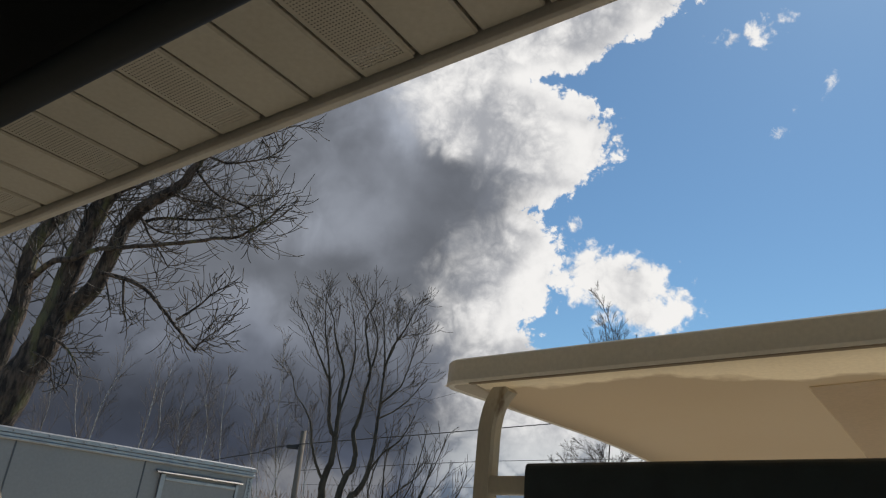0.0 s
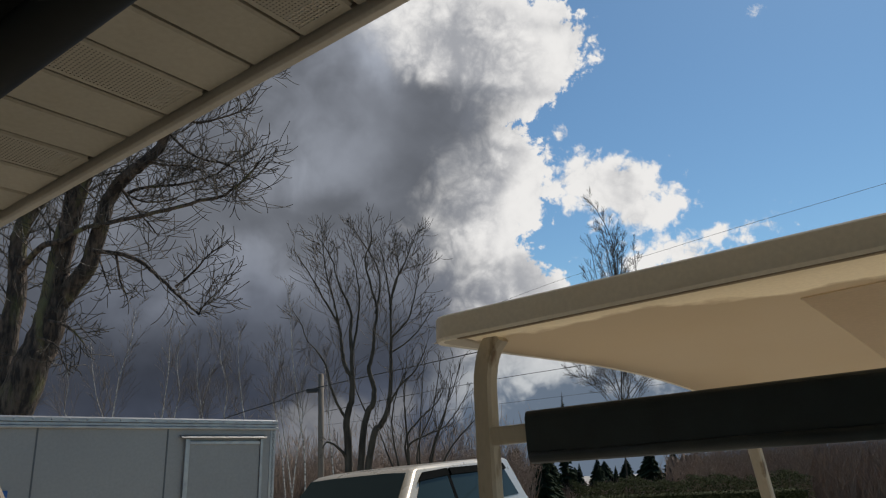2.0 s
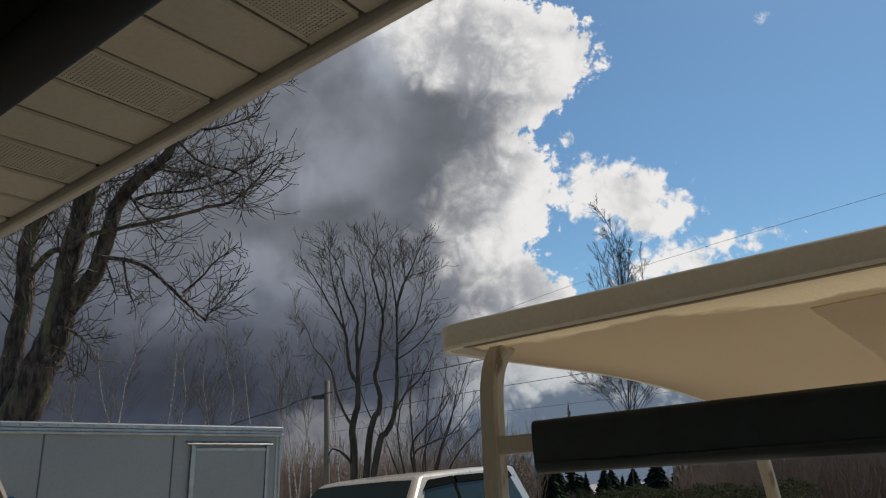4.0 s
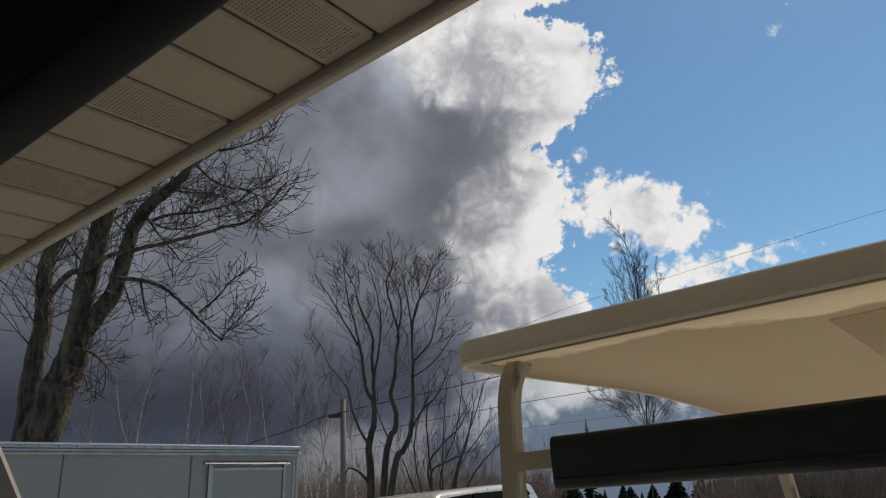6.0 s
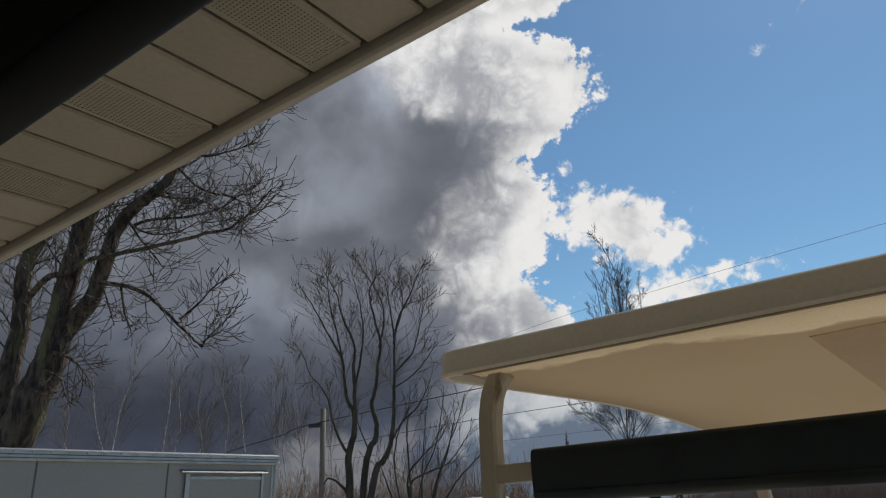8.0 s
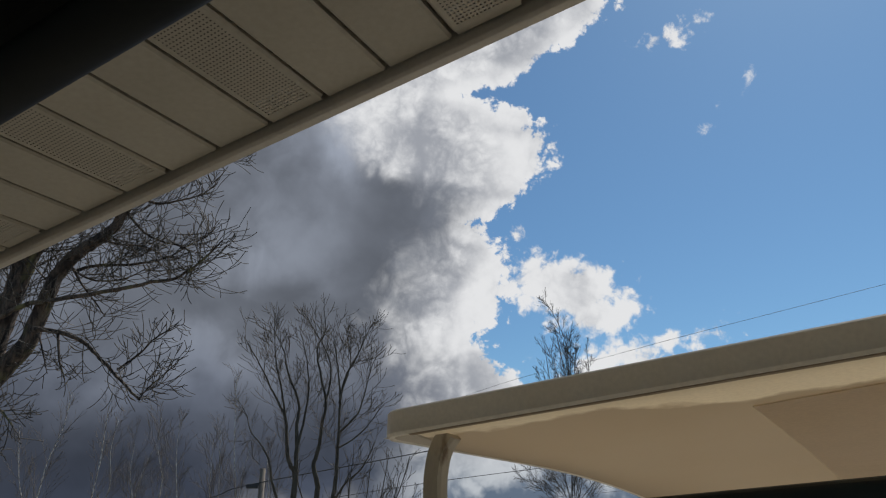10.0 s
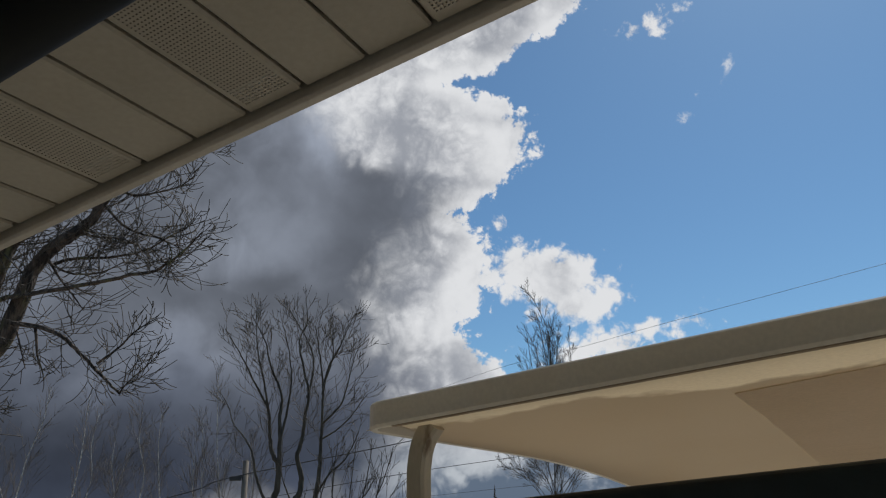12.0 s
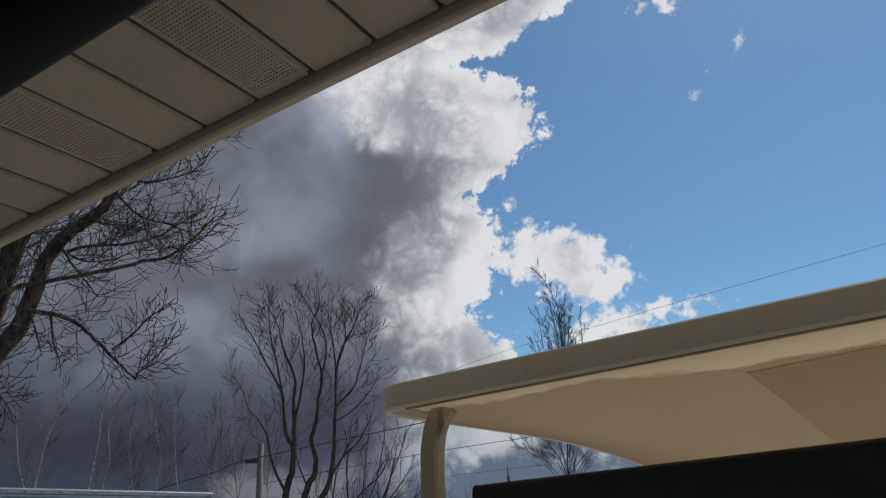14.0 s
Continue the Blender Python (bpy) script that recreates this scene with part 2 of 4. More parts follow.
M_LIP = material("lip_plastic", (0.50, 0.42, 0.31), (0.45, 0.38, 0.28), 0.5, 4, 140, 0.03)
# dark brown that paints the shadow gap inside the cart roof's rear edge
M_GAP_SHADE = material("gap_shade", (0.36, 0.27, 0.18), (0.27, 0.20, 0.135), 0.8)
M_UNDER = material("underside_plastic", (0.95, 0.885, 0.76), (0.93, 0.86, 0.73), 0.5, 3, 140, 0.03, translucent=((1.0, 0.97, 0.90), 0.62), far_tone=((0.44, 0.365, 0.278), 0.072, 0.085))
# browner tone that paints the shade on one half of the roof's underside
M_SHADED_HALF = material("shaded_half_plastic", (0.80, 0.70, 0.565), (0.77, 0.675, 0.54), 0.5, 4, 140, 0.03, translucent=((1.0, 0.95, 0.85), 0.56))
M_STRUT = material("strut_paint", (0.52, 0.46, 0.365), (0.46, 0.405, 0.32), 0.45, 6, 160, 0.05, third=(0.2, 0.14, 0.09), tscale=24, tmix=(0.61, 0.70), stretch=(1, 1, 0.35))
M_VINYL = material("black_vinyl", (0.017, 0.027, 0.031), (0.012, 0.019, 0.022), 0.48, 18, 320, 0.06)
M_TRAILER = material("trailer_skin", (0.315, 0.302, 0.282), (0.29, 0.278, 0.26), 0.42, 1.2, 40, 0.03, metal=0.1)
M_ALU = material("aluminium", (0.42, 0.42, 0.425), (0.33, 0.33, 0.335), 0.42, 10, 160, 0.06, metal=0.9)
M_SEAM = material("seam_sealant", (0.12, 0.125, 0.13), rough=0.7)
M_TRUCK = material("truck_paint", (0.42, 0.365, 0.28), (0.39, 0.34, 0.26), 0.28, 2, 200, 0.01, metal=0.2, coat=0.6)
M_GLASS = glass("tinted_glass")
M_BARK = material("bark", (0.135, 0.094, 0.068), (0.032, 0.023, 0.018), 0.9, 15, 34, 1.0, mix=(0.4, 0.58), stretch=(1, 1, 0.3), relief=0.06, third=(0.135, 0.12, 0.055), tscale=4.0, tmix=(0.55, 0.68))
M_TWIG = material("twig_bark", (0.070, 0.054, 0.039), (0.030, 0.024, 0.018), 0.7, 9, 60, 0.2)
M_BARK2 = material("grey_bark", (0.082, 0.070, 0.052), (0.028, 0.024, 0.018), 0.9, 6, 50, 0.6, stretch=(1, 1, 0.3))
M_BIRCH = material("birch_bark", (0.64, 0.60, 0.55), (0.20, 0.175, 0.15), 0.8, 5, 40, 0.3, mix=(0.42, 0.62), stretch=(1, 1, 2))
M_TWIG2 = material("pale_twigs", (0.13, 0.108, 0.09), (0.07, 0.058, 0.048), 0.85, 9, 60, 0.2)
M_BRUSH = material("brush_twigs", (0.29, 0.215, 0.168), (0.18, 0.135, 0.106), 0.9, 4, 30, 0.1)
M_WOODS = material("woods", (0.10, 0.068, 0.054), (0.05, 0.036, 0.03), 0.95, 3, 12, 0.8, stretch=(3, 1, 0.4))
M_NEEDLE = material("needles", (0.028, 0.042, 0.024), (0.014, 0.024, 0.014), 0.9, 6, 50, 0.2, spec=0.08)
M_HEDGE = material("hedge_leaves", (0.045, 0.048, 0.013), (0.018, 0.025, 0.008), 0.9, 5, 40, 0.2, vary=0.0, spec=0.12)
M_POLE = material("pole_wood", (0.22, 0.18, 0.14), (0.15, 0.125, 0.10), 0.85, 6, 80, 0.5, stretch=(1, 1, 0.1))
M_CABLE = material("cable", (0.03, 0.03, 0.032), rough=0.6)
M_GROUND = material("ground", (0.335, 0.305, 0.255), (0.16, 0.16, 0.09), 0.95, 0.35, 14, 0.6, mix=(0.5, 0.75), third=(0.40, 0.37, 0.32), tscale=0.12, tmix=(0.45, 0.6))
M_FARWALL = material("far_wall", (0.45, 0.44, 0.41), rough=0.7)
M_FARROOF = material("far_roof", (0.40, 0.38, 0.35), (0.33, 0.31, 0.29), 0.85, 3, 30, 0.3)
M_BROWN = material("brown_strut", (0.30, 0.235, 0.17), (0.24, 0.19, 0.14), 0.5, 8, 160, 0.05)
M_BLUE = material("blue_plastic", (0.03, 0.12, 0.35), rough=0.4)


# ---- building helpers ----
def part(name, bm, mat, parent=None, label="", smooth=False):
    me = bpy.data.meshes.new(name)
    bm.normal_update()
    bm.to_mesh(me)
    bm.free()
    me.materials.append(mat)
    if smooth:
        me.polygons.foreach_set("use_smooth", [True] * len(me.polygons))
    ob = new(name, me)
    if parent:
        ob.parent = parent
    if label:
        tagged(ob, label)
    return ob


def pydata(name, v, f, mat, parent=None, label="", smooth=True):
    me = bpy.data.meshes.new(name)
    me.from_pydata(v, [], f)
    me.materials.append(mat)
    if smooth:
        me.polygons.foreach_set("use_smooth", [True] * len(me.polygons))
    me.update()
    ob = new(name, me)
    if parent:
        ob.parent = parent
    if label:
        tagged(ob, label)
    return ob


def box(lo, hi, bevel=0.0, seg=2, bm=None):
    own = bm is None
    b = bmesh.new()
    r = bmesh.ops.create_cube(b, size=1.0)
    for v in r["verts"]:
        v.co = Vector([lo[i] + (v.co[i] + 0.5) * (hi[i] - lo[i]) for i in range(3)])
    if bevel:
        bmesh.ops.bevel(b, geom=b.edges[:], offset=bevel, segments=seg, affect="EDGES", profile=0.5)
    if own:
        return b
    tmp = bpy.data.meshes.new("t")
    b.to_mesh(tmp)
    b.free()
    bm.from_mesh(tmp)
    bpy.data.meshes.remove(tmp)
    return bm


def prism(profile, x0, x1, bevel=0.0, axis=0):
    """Extrudes a closed profile of (a, b) pairs along one axis."""
    b = bmesh.new()

    def at(x, p):
        q = [p[0], p[1]]
        q.insert(axis, x)
        return q
    r0 = [b.verts.new(at(x0, p)) for p in profile]
    r1 = [b.verts.new(at(x1, p)) for p in profile]
    n = len(profile)
    for i in range(n):
        b.faces.new((r0[i], r0[(i + 1) % n], r1[(i + 1) % n], r1[i]))
    b.faces.new(r0[::-1])
    b.faces.new(r1)
    bmesh.ops.recalc_face_normals(b, faces=b.faces[:])
    if bevel:
        bmesh.ops.bevel(b, geom=b.edges[:], offset=bevel, segments=2, affect="EDGES", profile=0.5)
    return b


def tube(v, f, pts, radii, n=6, cap=True):
    """Adds a tapered tube through pts to the lists v and f."""
    k0 = len(v)
    up = Vector((0.3, 0.9, 0.2))
    for i, p in enumerate(pts):
        d = (pts[min(i + 1, len(pts) - 1)] - pts[max(i - 1, 0)])
        d = d.normalized() if d.length > 1e-9 else Vector((0, 0, 1))
        a = d.cross(up)
        a = a.normalized() if a.length > 1e-6 else d.orthogonal().normalized()
        c = d.cross(a)
        for j in range(n):
            t = 2 * math.pi * j / n
            v.append(p + (a * math.cos(t) + c * math.sin(t)) * radii[i])
    for i in range(len(pts) - 1):
        for j in range(n):
            a0, a1 = k0 + i * n + j, k0 + i * n + (j + 1) % n
            f.append((a0, a1, a1 + n, a0 + n))
    if cap:
        f.append(tuple(k0 + j for j in range(n))[::-1])
        f.append(tuple(k0 + (len(pts) - 1) * n + j for j in range(n)))


def spline(pts, per=5):
    """Points along a smooth curve through pts."""
    P = [Vector(p) for p in pts]
    out = []
    for i in range(len(P) - 1):
        a, b, c, d = P[max(i - 1, 0)], P[i], P[i + 1], P[min(i + 2, len(P) - 1)]
        for k in range(per):
            t = k / per
            out.append(0.5 * ((2 * b) + (c - a) * t + (2 * a - 5 * b + 4 * c - d) * t * t + (3 * b - a - 3 * c + d) * t ** 3))
    out.append(P[-1])
    return out


def thing(name, label, category, m=None, kind="", group=""):
    ob = new(name)
    if m is not None:
        ob.matrix_world = m
    return tagged(ob, label, category, group, kind)


def frame_of(o, x, y):
    """The pose at o with its x axis along x and its y axis near y."""
    x = Vector(x).normalized()
    z = x.cross(Vector(y)).normalized()
    y = z.cross(x)
    m = Matrix((x, y, z)).transposed().to_4x4()
    m.translation = o
    return m


# ---- ground ----
def ground_z(x, y):
    z = -0.084 * min(max(y - 2.0, 0.0), 28.0) - 0.07 * max(y - 30.0, 0.0)
    return z + 0.05 * math.sin(x * 0.31 + y * 0.17) * min(1.0, max(0.0, (y - 12.0) / 20.0))


def build_ground():
    b = bmesh.new()
    ys = [-2500, -600, -150, -40, -10, -3] + [i * 1.0 for i in range(-1, 40)] + [42, 46, 50, 56, 62, 70, 80, 90, 110, 150, 250, 500, 1200, 2500]
    xs = [-2500, -900, -300, -120, -60, -40, -28] + [i * 2.0 for i in range(-11, 12)] + [28, 40, 60, 120, 300, 900, 2500]
    g = [[b.verts.new((x, y, ground_z(x, y))) for x in xs] for y in ys]
    for j in range(len(ys) - 1):
        for i in range(len(xs) - 1):
            b.faces.new((g[j][i], g[j][i + 1], g[j + 1][i + 1], g[j + 1][i]))
    tagged(part("ground", b, M_GROUND, smooth=True), "sloping ground of gravel and dull spring grass", "ground", kind="structure")


build_ground()

# ---- house eave: x runs along the eave and away, y in towards the wall, z up ----
EAVE = frame_of((-0.198, 1.021, 2.217), (-0.826, 0.55, -0.118), (-0.60, -0.80, 0.0))
STEP = 0.11


def build_house():
    h = thing("house", "low building with beige vinyl soffit under its sloping eave", "house", EAVE, kind="")
    depth = 1.3
    # fascia strip with a rolled lip, just outside the soffit's ends
    prof = [(-0.032, -0.013), (-0.029, -0.018), (-0.015, -0.018), (-0.010, -0.013), (-0.009, 0.0), (-0.009, 0.014), (-0.018, 0.016), (-0.018, 0.15), (-0.032, 0.15)]
    part("fascia", prism(prof, -4.0, 6.0, 0.0015), M_FASCIA, h, "beige metal fascia with a rolled lip")
    part("roof", prism([(-0.06, 0.152), (-0.06, 0.17), (3.0, 0.62), (3.0, 0.60)], -4.0, 6.0), M_ROOF, h, "dark shingle roof")
    part("attic_board", box((-4.0, 0.0, 0.05), (6.0, depth + 0.1, 0.06)), M_DARKWOOD, h)
    part("wall", box((-4.0, depth, -2.75), (6.0, depth + 0.15, 0.05), 0.004), M_WALL, h, "beige wall under the eave")
    # planks: every third one is perforated
    plain, vent = None, None
    half = STEP / 2 - 0.0028

    def plain_mesh():
        pr = [(-half, 0.014), (-half, 0.0035), (-half + 0.004, 0.0), (half - 0.004, 0.0), (half, 0.0035), (half, 0.014)]
        b = prism(pr, -0.005, depth, axis=1)
        me = bpy.data.meshes.new("plank")
        b.to_mesh(me)
        b.free()
        return me

    def vent_mesh():
        v, f = [], []
        nx, ny = 14, 190
        x0, x1, y0, y1 = -half + 0.010, half - 0.010, 0.012, depth - 0.05
        xs, ysl = [-half + 0.004, x0], [-0.005, y0]
        px, py = (x1 - x0) / nx, (y1 - y0) / ny
        for i in range(nx):
            xs += [x0 + (i + 0.22) * px, x0 + (i + 0.70) * px]
        xs += [half - 0.004]
        for j in range(ny):
            ysl += [y0 + (j + 0.32) * py, y0 + (j + 0.66) * py]
        ysl += [depth]
        W = len(xs)
        for y in ysl:
            for x in xs:
                v.append((x, y, 0.0))
        for j in range(len(ysl) - 1):
            for i in range(W - 1):
                if i >= 2 and j >= 2 and i % 2 == 0 and j % 2 == 0 and i < W - 1 and j < len(ysl) - 1:
                    continue
                f.append((j * W + i, (j + 1) * W + i, (j + 1) * W + i + 1, j * W + i + 1))
        for s in (-1, 1):
            k = len(v)
            v += [(s * (half - 0.004), 0, 0), (s * (half - 0.004), depth, 0), (s * half, depth, 0.0035), (s * half, 0, 0.0035), (s * half, depth, 0.014), (s * half, 0, 0.014)]
            f += [(k, k + 1, k + 2, k + 3), (k + 3, k + 2, k + 4, k + 5)]
        me = bpy.data.meshes.new("vented_plank")
        me.from_pydata(v, [], f)
        return me

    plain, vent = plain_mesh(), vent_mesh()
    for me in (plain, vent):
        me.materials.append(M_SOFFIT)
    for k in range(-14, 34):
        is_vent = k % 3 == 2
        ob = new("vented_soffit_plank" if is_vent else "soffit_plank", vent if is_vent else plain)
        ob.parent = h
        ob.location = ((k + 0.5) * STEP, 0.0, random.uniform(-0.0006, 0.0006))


build_house()


# ---- golf cart: x across its rear edge, y forward, z up, from the roof's corner ----
CART = frame_of((-0.026, 1.203, 1.756), (0.77, -0.635, 0.053), (0.635, 0.77, -0.02))


def rounded_ring(w, l, r, n=8, inset=0.0):
    pts = []
    for cx, cy, a0 in ((w - r, r, -90), (w - r, l - r, 0), (r, l - r, 90), (r, r, 180)):
        for i in range(n + 1):
            a = radians(a0 + 90 * i / n)
            rr = max(r - inset, 0.004)
            ox = cx + rr * math.cos(a)
            oy = cy + rr * math.sin(a)
            pts.append((ox, oy))
    return pts


def build_cart():
    c = thing("golf_cart", "golf cart with a beige moulded roof and struts", "golf cart", CART)
    W, Ln = 1.08, 1.7
    # roof shell: skirt that deepens forward, rounded shoulder, low dome
    def skirt(y):
        u = max(y - 0.46, 0.0)
        return -0.085 * min(u, 0.8) ** 2 - 0.11 * max(u - 0.8, 0.0)

    def inset(q, d):
        cx, cy = min(max(q[0], 0.05), W - 0.05), min(max(q[1], 0.05), Ln - 0.05)
        n = Vector((q[0] - cx, q[1] - cy)).normalized()
        x, y = q[0] - n.x * min(d, 0.047), q[1] - n.y * min(d, 0.047)
        e = max(0.0, d - 0.047)
        return (min(max(x, 0.003 + e + 0.047), W - 0.05 - e + 0.0) if e else x, min(max(y, 0.05 + e), Ln - 0.05 - e) if e else y)

    levels = [(0.016, 0.026, 1), (0.015, 0.0075, 1), (0.008, 0.0045, 1), (0.003, 0.0055, 1), (0.0, 0.0095, 1), (0.0015, 0.043, 0), (0.004, 0.0458, 0), (0.014, 0.047, 0), (0.046, 0.053, 0), (0.2, 0.066, 0), (0.42, 0.07, 0)]
    ring0 = rounded_ring(W, Ln, 0.05, 8)
    # extra points along the long sides, so that the skirt can bend
    full = []
    for k, q in enumerate(ring0):
        full.append(q)
        nx = ring0[(k + 1) % len(ring0)]
        gap = math.hypot(nx[0] - q[0], nx[1] - q[1])
        if gap > 0.3:
            full += [(q[0] + (nx[0] - q[0]) * t / 24, q[1] + (nx[1] - q[1]) * t / 24) for t in range(1, 24)]
    def shell(name, part_levels, mat, close, label):
        b = bmesh.new()
        rings = [[b.verts.new((*inset(q, d), z + (skirt(inset(q, d)[1]) if low else 0.0))) for q in full] for d, z, low in part_levels]
        for r0, r1 in zip(rings, rings[1:]):
            n = len(r0)
            for i in range(n):
                b.faces.new((r0[i], r0[(i + 1) % n], r1[(i + 1) % n], r1[i]))
        if close:
            b.faces.new(rings[-1])
        bmesh.ops.recalc_face_normals(b, faces=b.faces[:])
        ob = part(name, b, mat, c, label, smooth=True)
        ob.data.set_sharp_from_angle(angle=radians(35))

    shell("skirt", levels[:9], M_SKIRT, False, "beige rounded skirt round the roof")
    shell("roof", levels[8:], M_CART, True, "beige moulded plastic roof, letting some sun through")
    # underside: shallow vee with a crease down the middle
    v, f = [], []
    def under_z(x, y):
        side = min(x, W - x)
        return skirt(y) * math.exp(-max(side - 0.03, 0.0) / 0.22)

    xs = [0.012 + (W / 2 - 0.012) * (k / 16) ** 1.5 for k in range(17)]
    xs = xs + [W - x for x in xs[-2::-1]]
    ysl = [0.014, 0.03, 0.045, 0.06, 0.075, 0.09, 0.11, 0.14, 0.2] + [0.3 + (Ln - 0.315) * k / 16 for k in range(17)]
    for y in ysl:
        for x in xs:
            t = min(max((y - 0.014) / 0.2, 0.0), 1.0)
            t = t * t * (3 - 2 * t)
            wav = 0.0022 * math.sin(x * 31 + 1.0) * math.sin(x * 13.0) * math.exp(-((y - 0.085) / 0.05) ** 2)
            v.append((x, y, under_z(x, y) + 0.008 - 0.002 * t + 0.6 * wav))
    k = len(xs)
    for j in range(len(ysl) - 1):
        for i in range(k - 1):
            f.append((j * k + i, (j + 1) * k + i, (j + 1) * k + i + 1, j * k + i + 1))
    pydata("inner_panel", v, f, M_UNDER, c, "beige underside of the roof, browner past an uneven edge")
    # added strip, coloured dark in place of the shadow gap behind the skirt
    part("edge_seam", box((0.065, 0.0050, 0.0036), (W - 0.065, 0.0150, 0.008), 0.0006, 1), M_GAP_SHADE, c, "added dark strip painting the shadow gap along the roof's rear edge")
    # flat gussets in the rear corners, just below the panel
    for sx in (0, 1):
        v, f = [], []
        for j in range(15):
            y = 0.016 + 0.25 * j / 14
            in_ = 0.012 + 0.046 * math.exp(-((y - 0.016) / 0.13) ** 2) + 0.012 * math.exp(-(y - 0.016) / 0.008)
            for x, z in ((0.006, 0.007), (in_, 0.005), (in_ + 0.003, 0.007), (in_ + 0.004, 0.012)):
                v.append((x if sx == 0 else W - x, y, z))
        for j in range(14):
            for q in range(3):
                k = j * 4 + q
                f.append((k, k + 1, k + 5, k + 4))
        pydata("corner_gusset", v, f, M_LIP, c, "flat beige gusset in the roof's corner")
    # an added sheet whose browner colour paints one half's shade, its edge running forward
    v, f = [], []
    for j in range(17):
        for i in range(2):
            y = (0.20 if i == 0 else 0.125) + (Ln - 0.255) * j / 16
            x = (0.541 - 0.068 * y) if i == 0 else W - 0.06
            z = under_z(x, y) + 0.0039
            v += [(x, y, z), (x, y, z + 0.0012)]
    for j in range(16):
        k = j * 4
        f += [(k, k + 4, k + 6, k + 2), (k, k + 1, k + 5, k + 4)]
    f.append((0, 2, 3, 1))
    pydata("liner_sheet", v, f, M_SHADED_HALF, c, "added brownish sheet painting the shade on one half of the roof's underside", smooth=False)

    def strut(path, w, t, name="strut"):
        """A flat rounded bar along a path in the cart's space."""
        v, f = [], []
        pts = spline(path, 6)
        sec = [(-w, -t * 0.6), (-w * 0.8, -t), (w * 0.8, -t), (w, -t * 0.6), (w, t * 0.6), (w * 0.8, t), (-w * 0.8, t), (-w, t * 0.6)]
        for i, p in enumerate(pts):
            d = (pts[min(i + 1, len(pts) - 1)] - pts[max(i - 1, 0)]).normalized()
            a = Vector((0, 1, 0)).cross(d)
            a = a.normalized()
            e = d.cross(a)
            for q in sec:
                v.append(p + a * q[0] + e * q[1])
        k = len(sec)
        for i in range(len(pts) - 1):
            for j in range(k):
                f.append((i * k + j, i * k + (j + 1) % k, (i + 1) * k + (j + 1) % k, (i + 1) * k + j))
        f.append(tuple(range(k))[::-1])
        f.append(tuple((len(pts) - 1) * k + j for j in range(k)))
        return pydata(name, v, f, M_STRUT, c, smooth=False)

    for sx in (0, 1):
        X = lambda x: x if sx == 0 else W - x
        strut([(X(0.062), 0.065, -0.95), (X(0.060), 0.068, -0.35), (X(0.064), 0.07, -0.10), (X(0.070), 0.07, -0.040), (X(0.082), 0.07, -0.010), (X(0.10), 0.07, 0.010)], 0.0165, 0.014, "rear_strut")
        strut([(X(0.075), 1.27, -0.02), (X(0.075), 1.29, -0.12), (X(0.075), 1.33, -0.25), (X(0.075), 1.52, -0.85)], 0.016, 0.016, "front_strut")
        part("bracket", box((min(X(0.073), X(0.178)), 0.058, -0.161), (max(X(0.073), X(0.178)), 0.078, -0.133), 0.003), M_STRUT, c)
    # padded bar between the rear struts
    prof = []
    for a in range(0, 360, 15):
        ca, sa = math.cos(radians(a)), math.sin(radians(a))
        s = 5.0
        prof.append((0.068 + 0.022 * math.copysign(abs(ca) ** (2 / s), ca), -0.1535 + 0.0385 * math.copysign(abs(sa) ** (2 / s), sa)))
    part("padded_bar", prism(prof, 0.150, W - 0.150), M_VINYL, c, "black vinyl padded bar")
    v, f = [], []
    tube(v, f, [Vector((x, 0.050, -0.184)) for x in (0.155, 0.6, W - 0.155)], [0.009] * 3, 12)
    pydata("piping", v, f, M_VINYL, c, "rounded black piping along the lower edge")
    # body and running gear down to the ground
    base = -1.757 + 0.06
    part("body", box((0.05, 0.0, base + 0.25), (W - 0.05, 2.0, base + 0.62), 0.06, 3), M_CART, c)
    part("seat", box((0.12, 0.55, base + 0.62), (W - 0.12, 1.05, base + 0.76), 0.05, 3), M_VINYL, c)
    part("cowl", prism([(1.55, base + 0.6), (1.98, base + 0.6), (1.9, base + 0.82), (1.66, base + 0.92)], 0.1, W - 0.1, 0.02), M_CART, c)
    for x in (0.10, W - 0.10):
        for y in (0.35, 1.75):
            wv, wf = [], []
            tube(wv, wf, [Vector((x - 0.09, y, base + 0.2)), Vector((x - 0.06, y, base + 0.2)), Vector((x + 0.06, y, base + 0.2)), Vector((x + 0.09, y, base + 0.2))], [0.19, 0.225, 0.225, 0.19], 24)
            pydata("wheel", wv, wf, M_RUBBER, c)


build_cart()

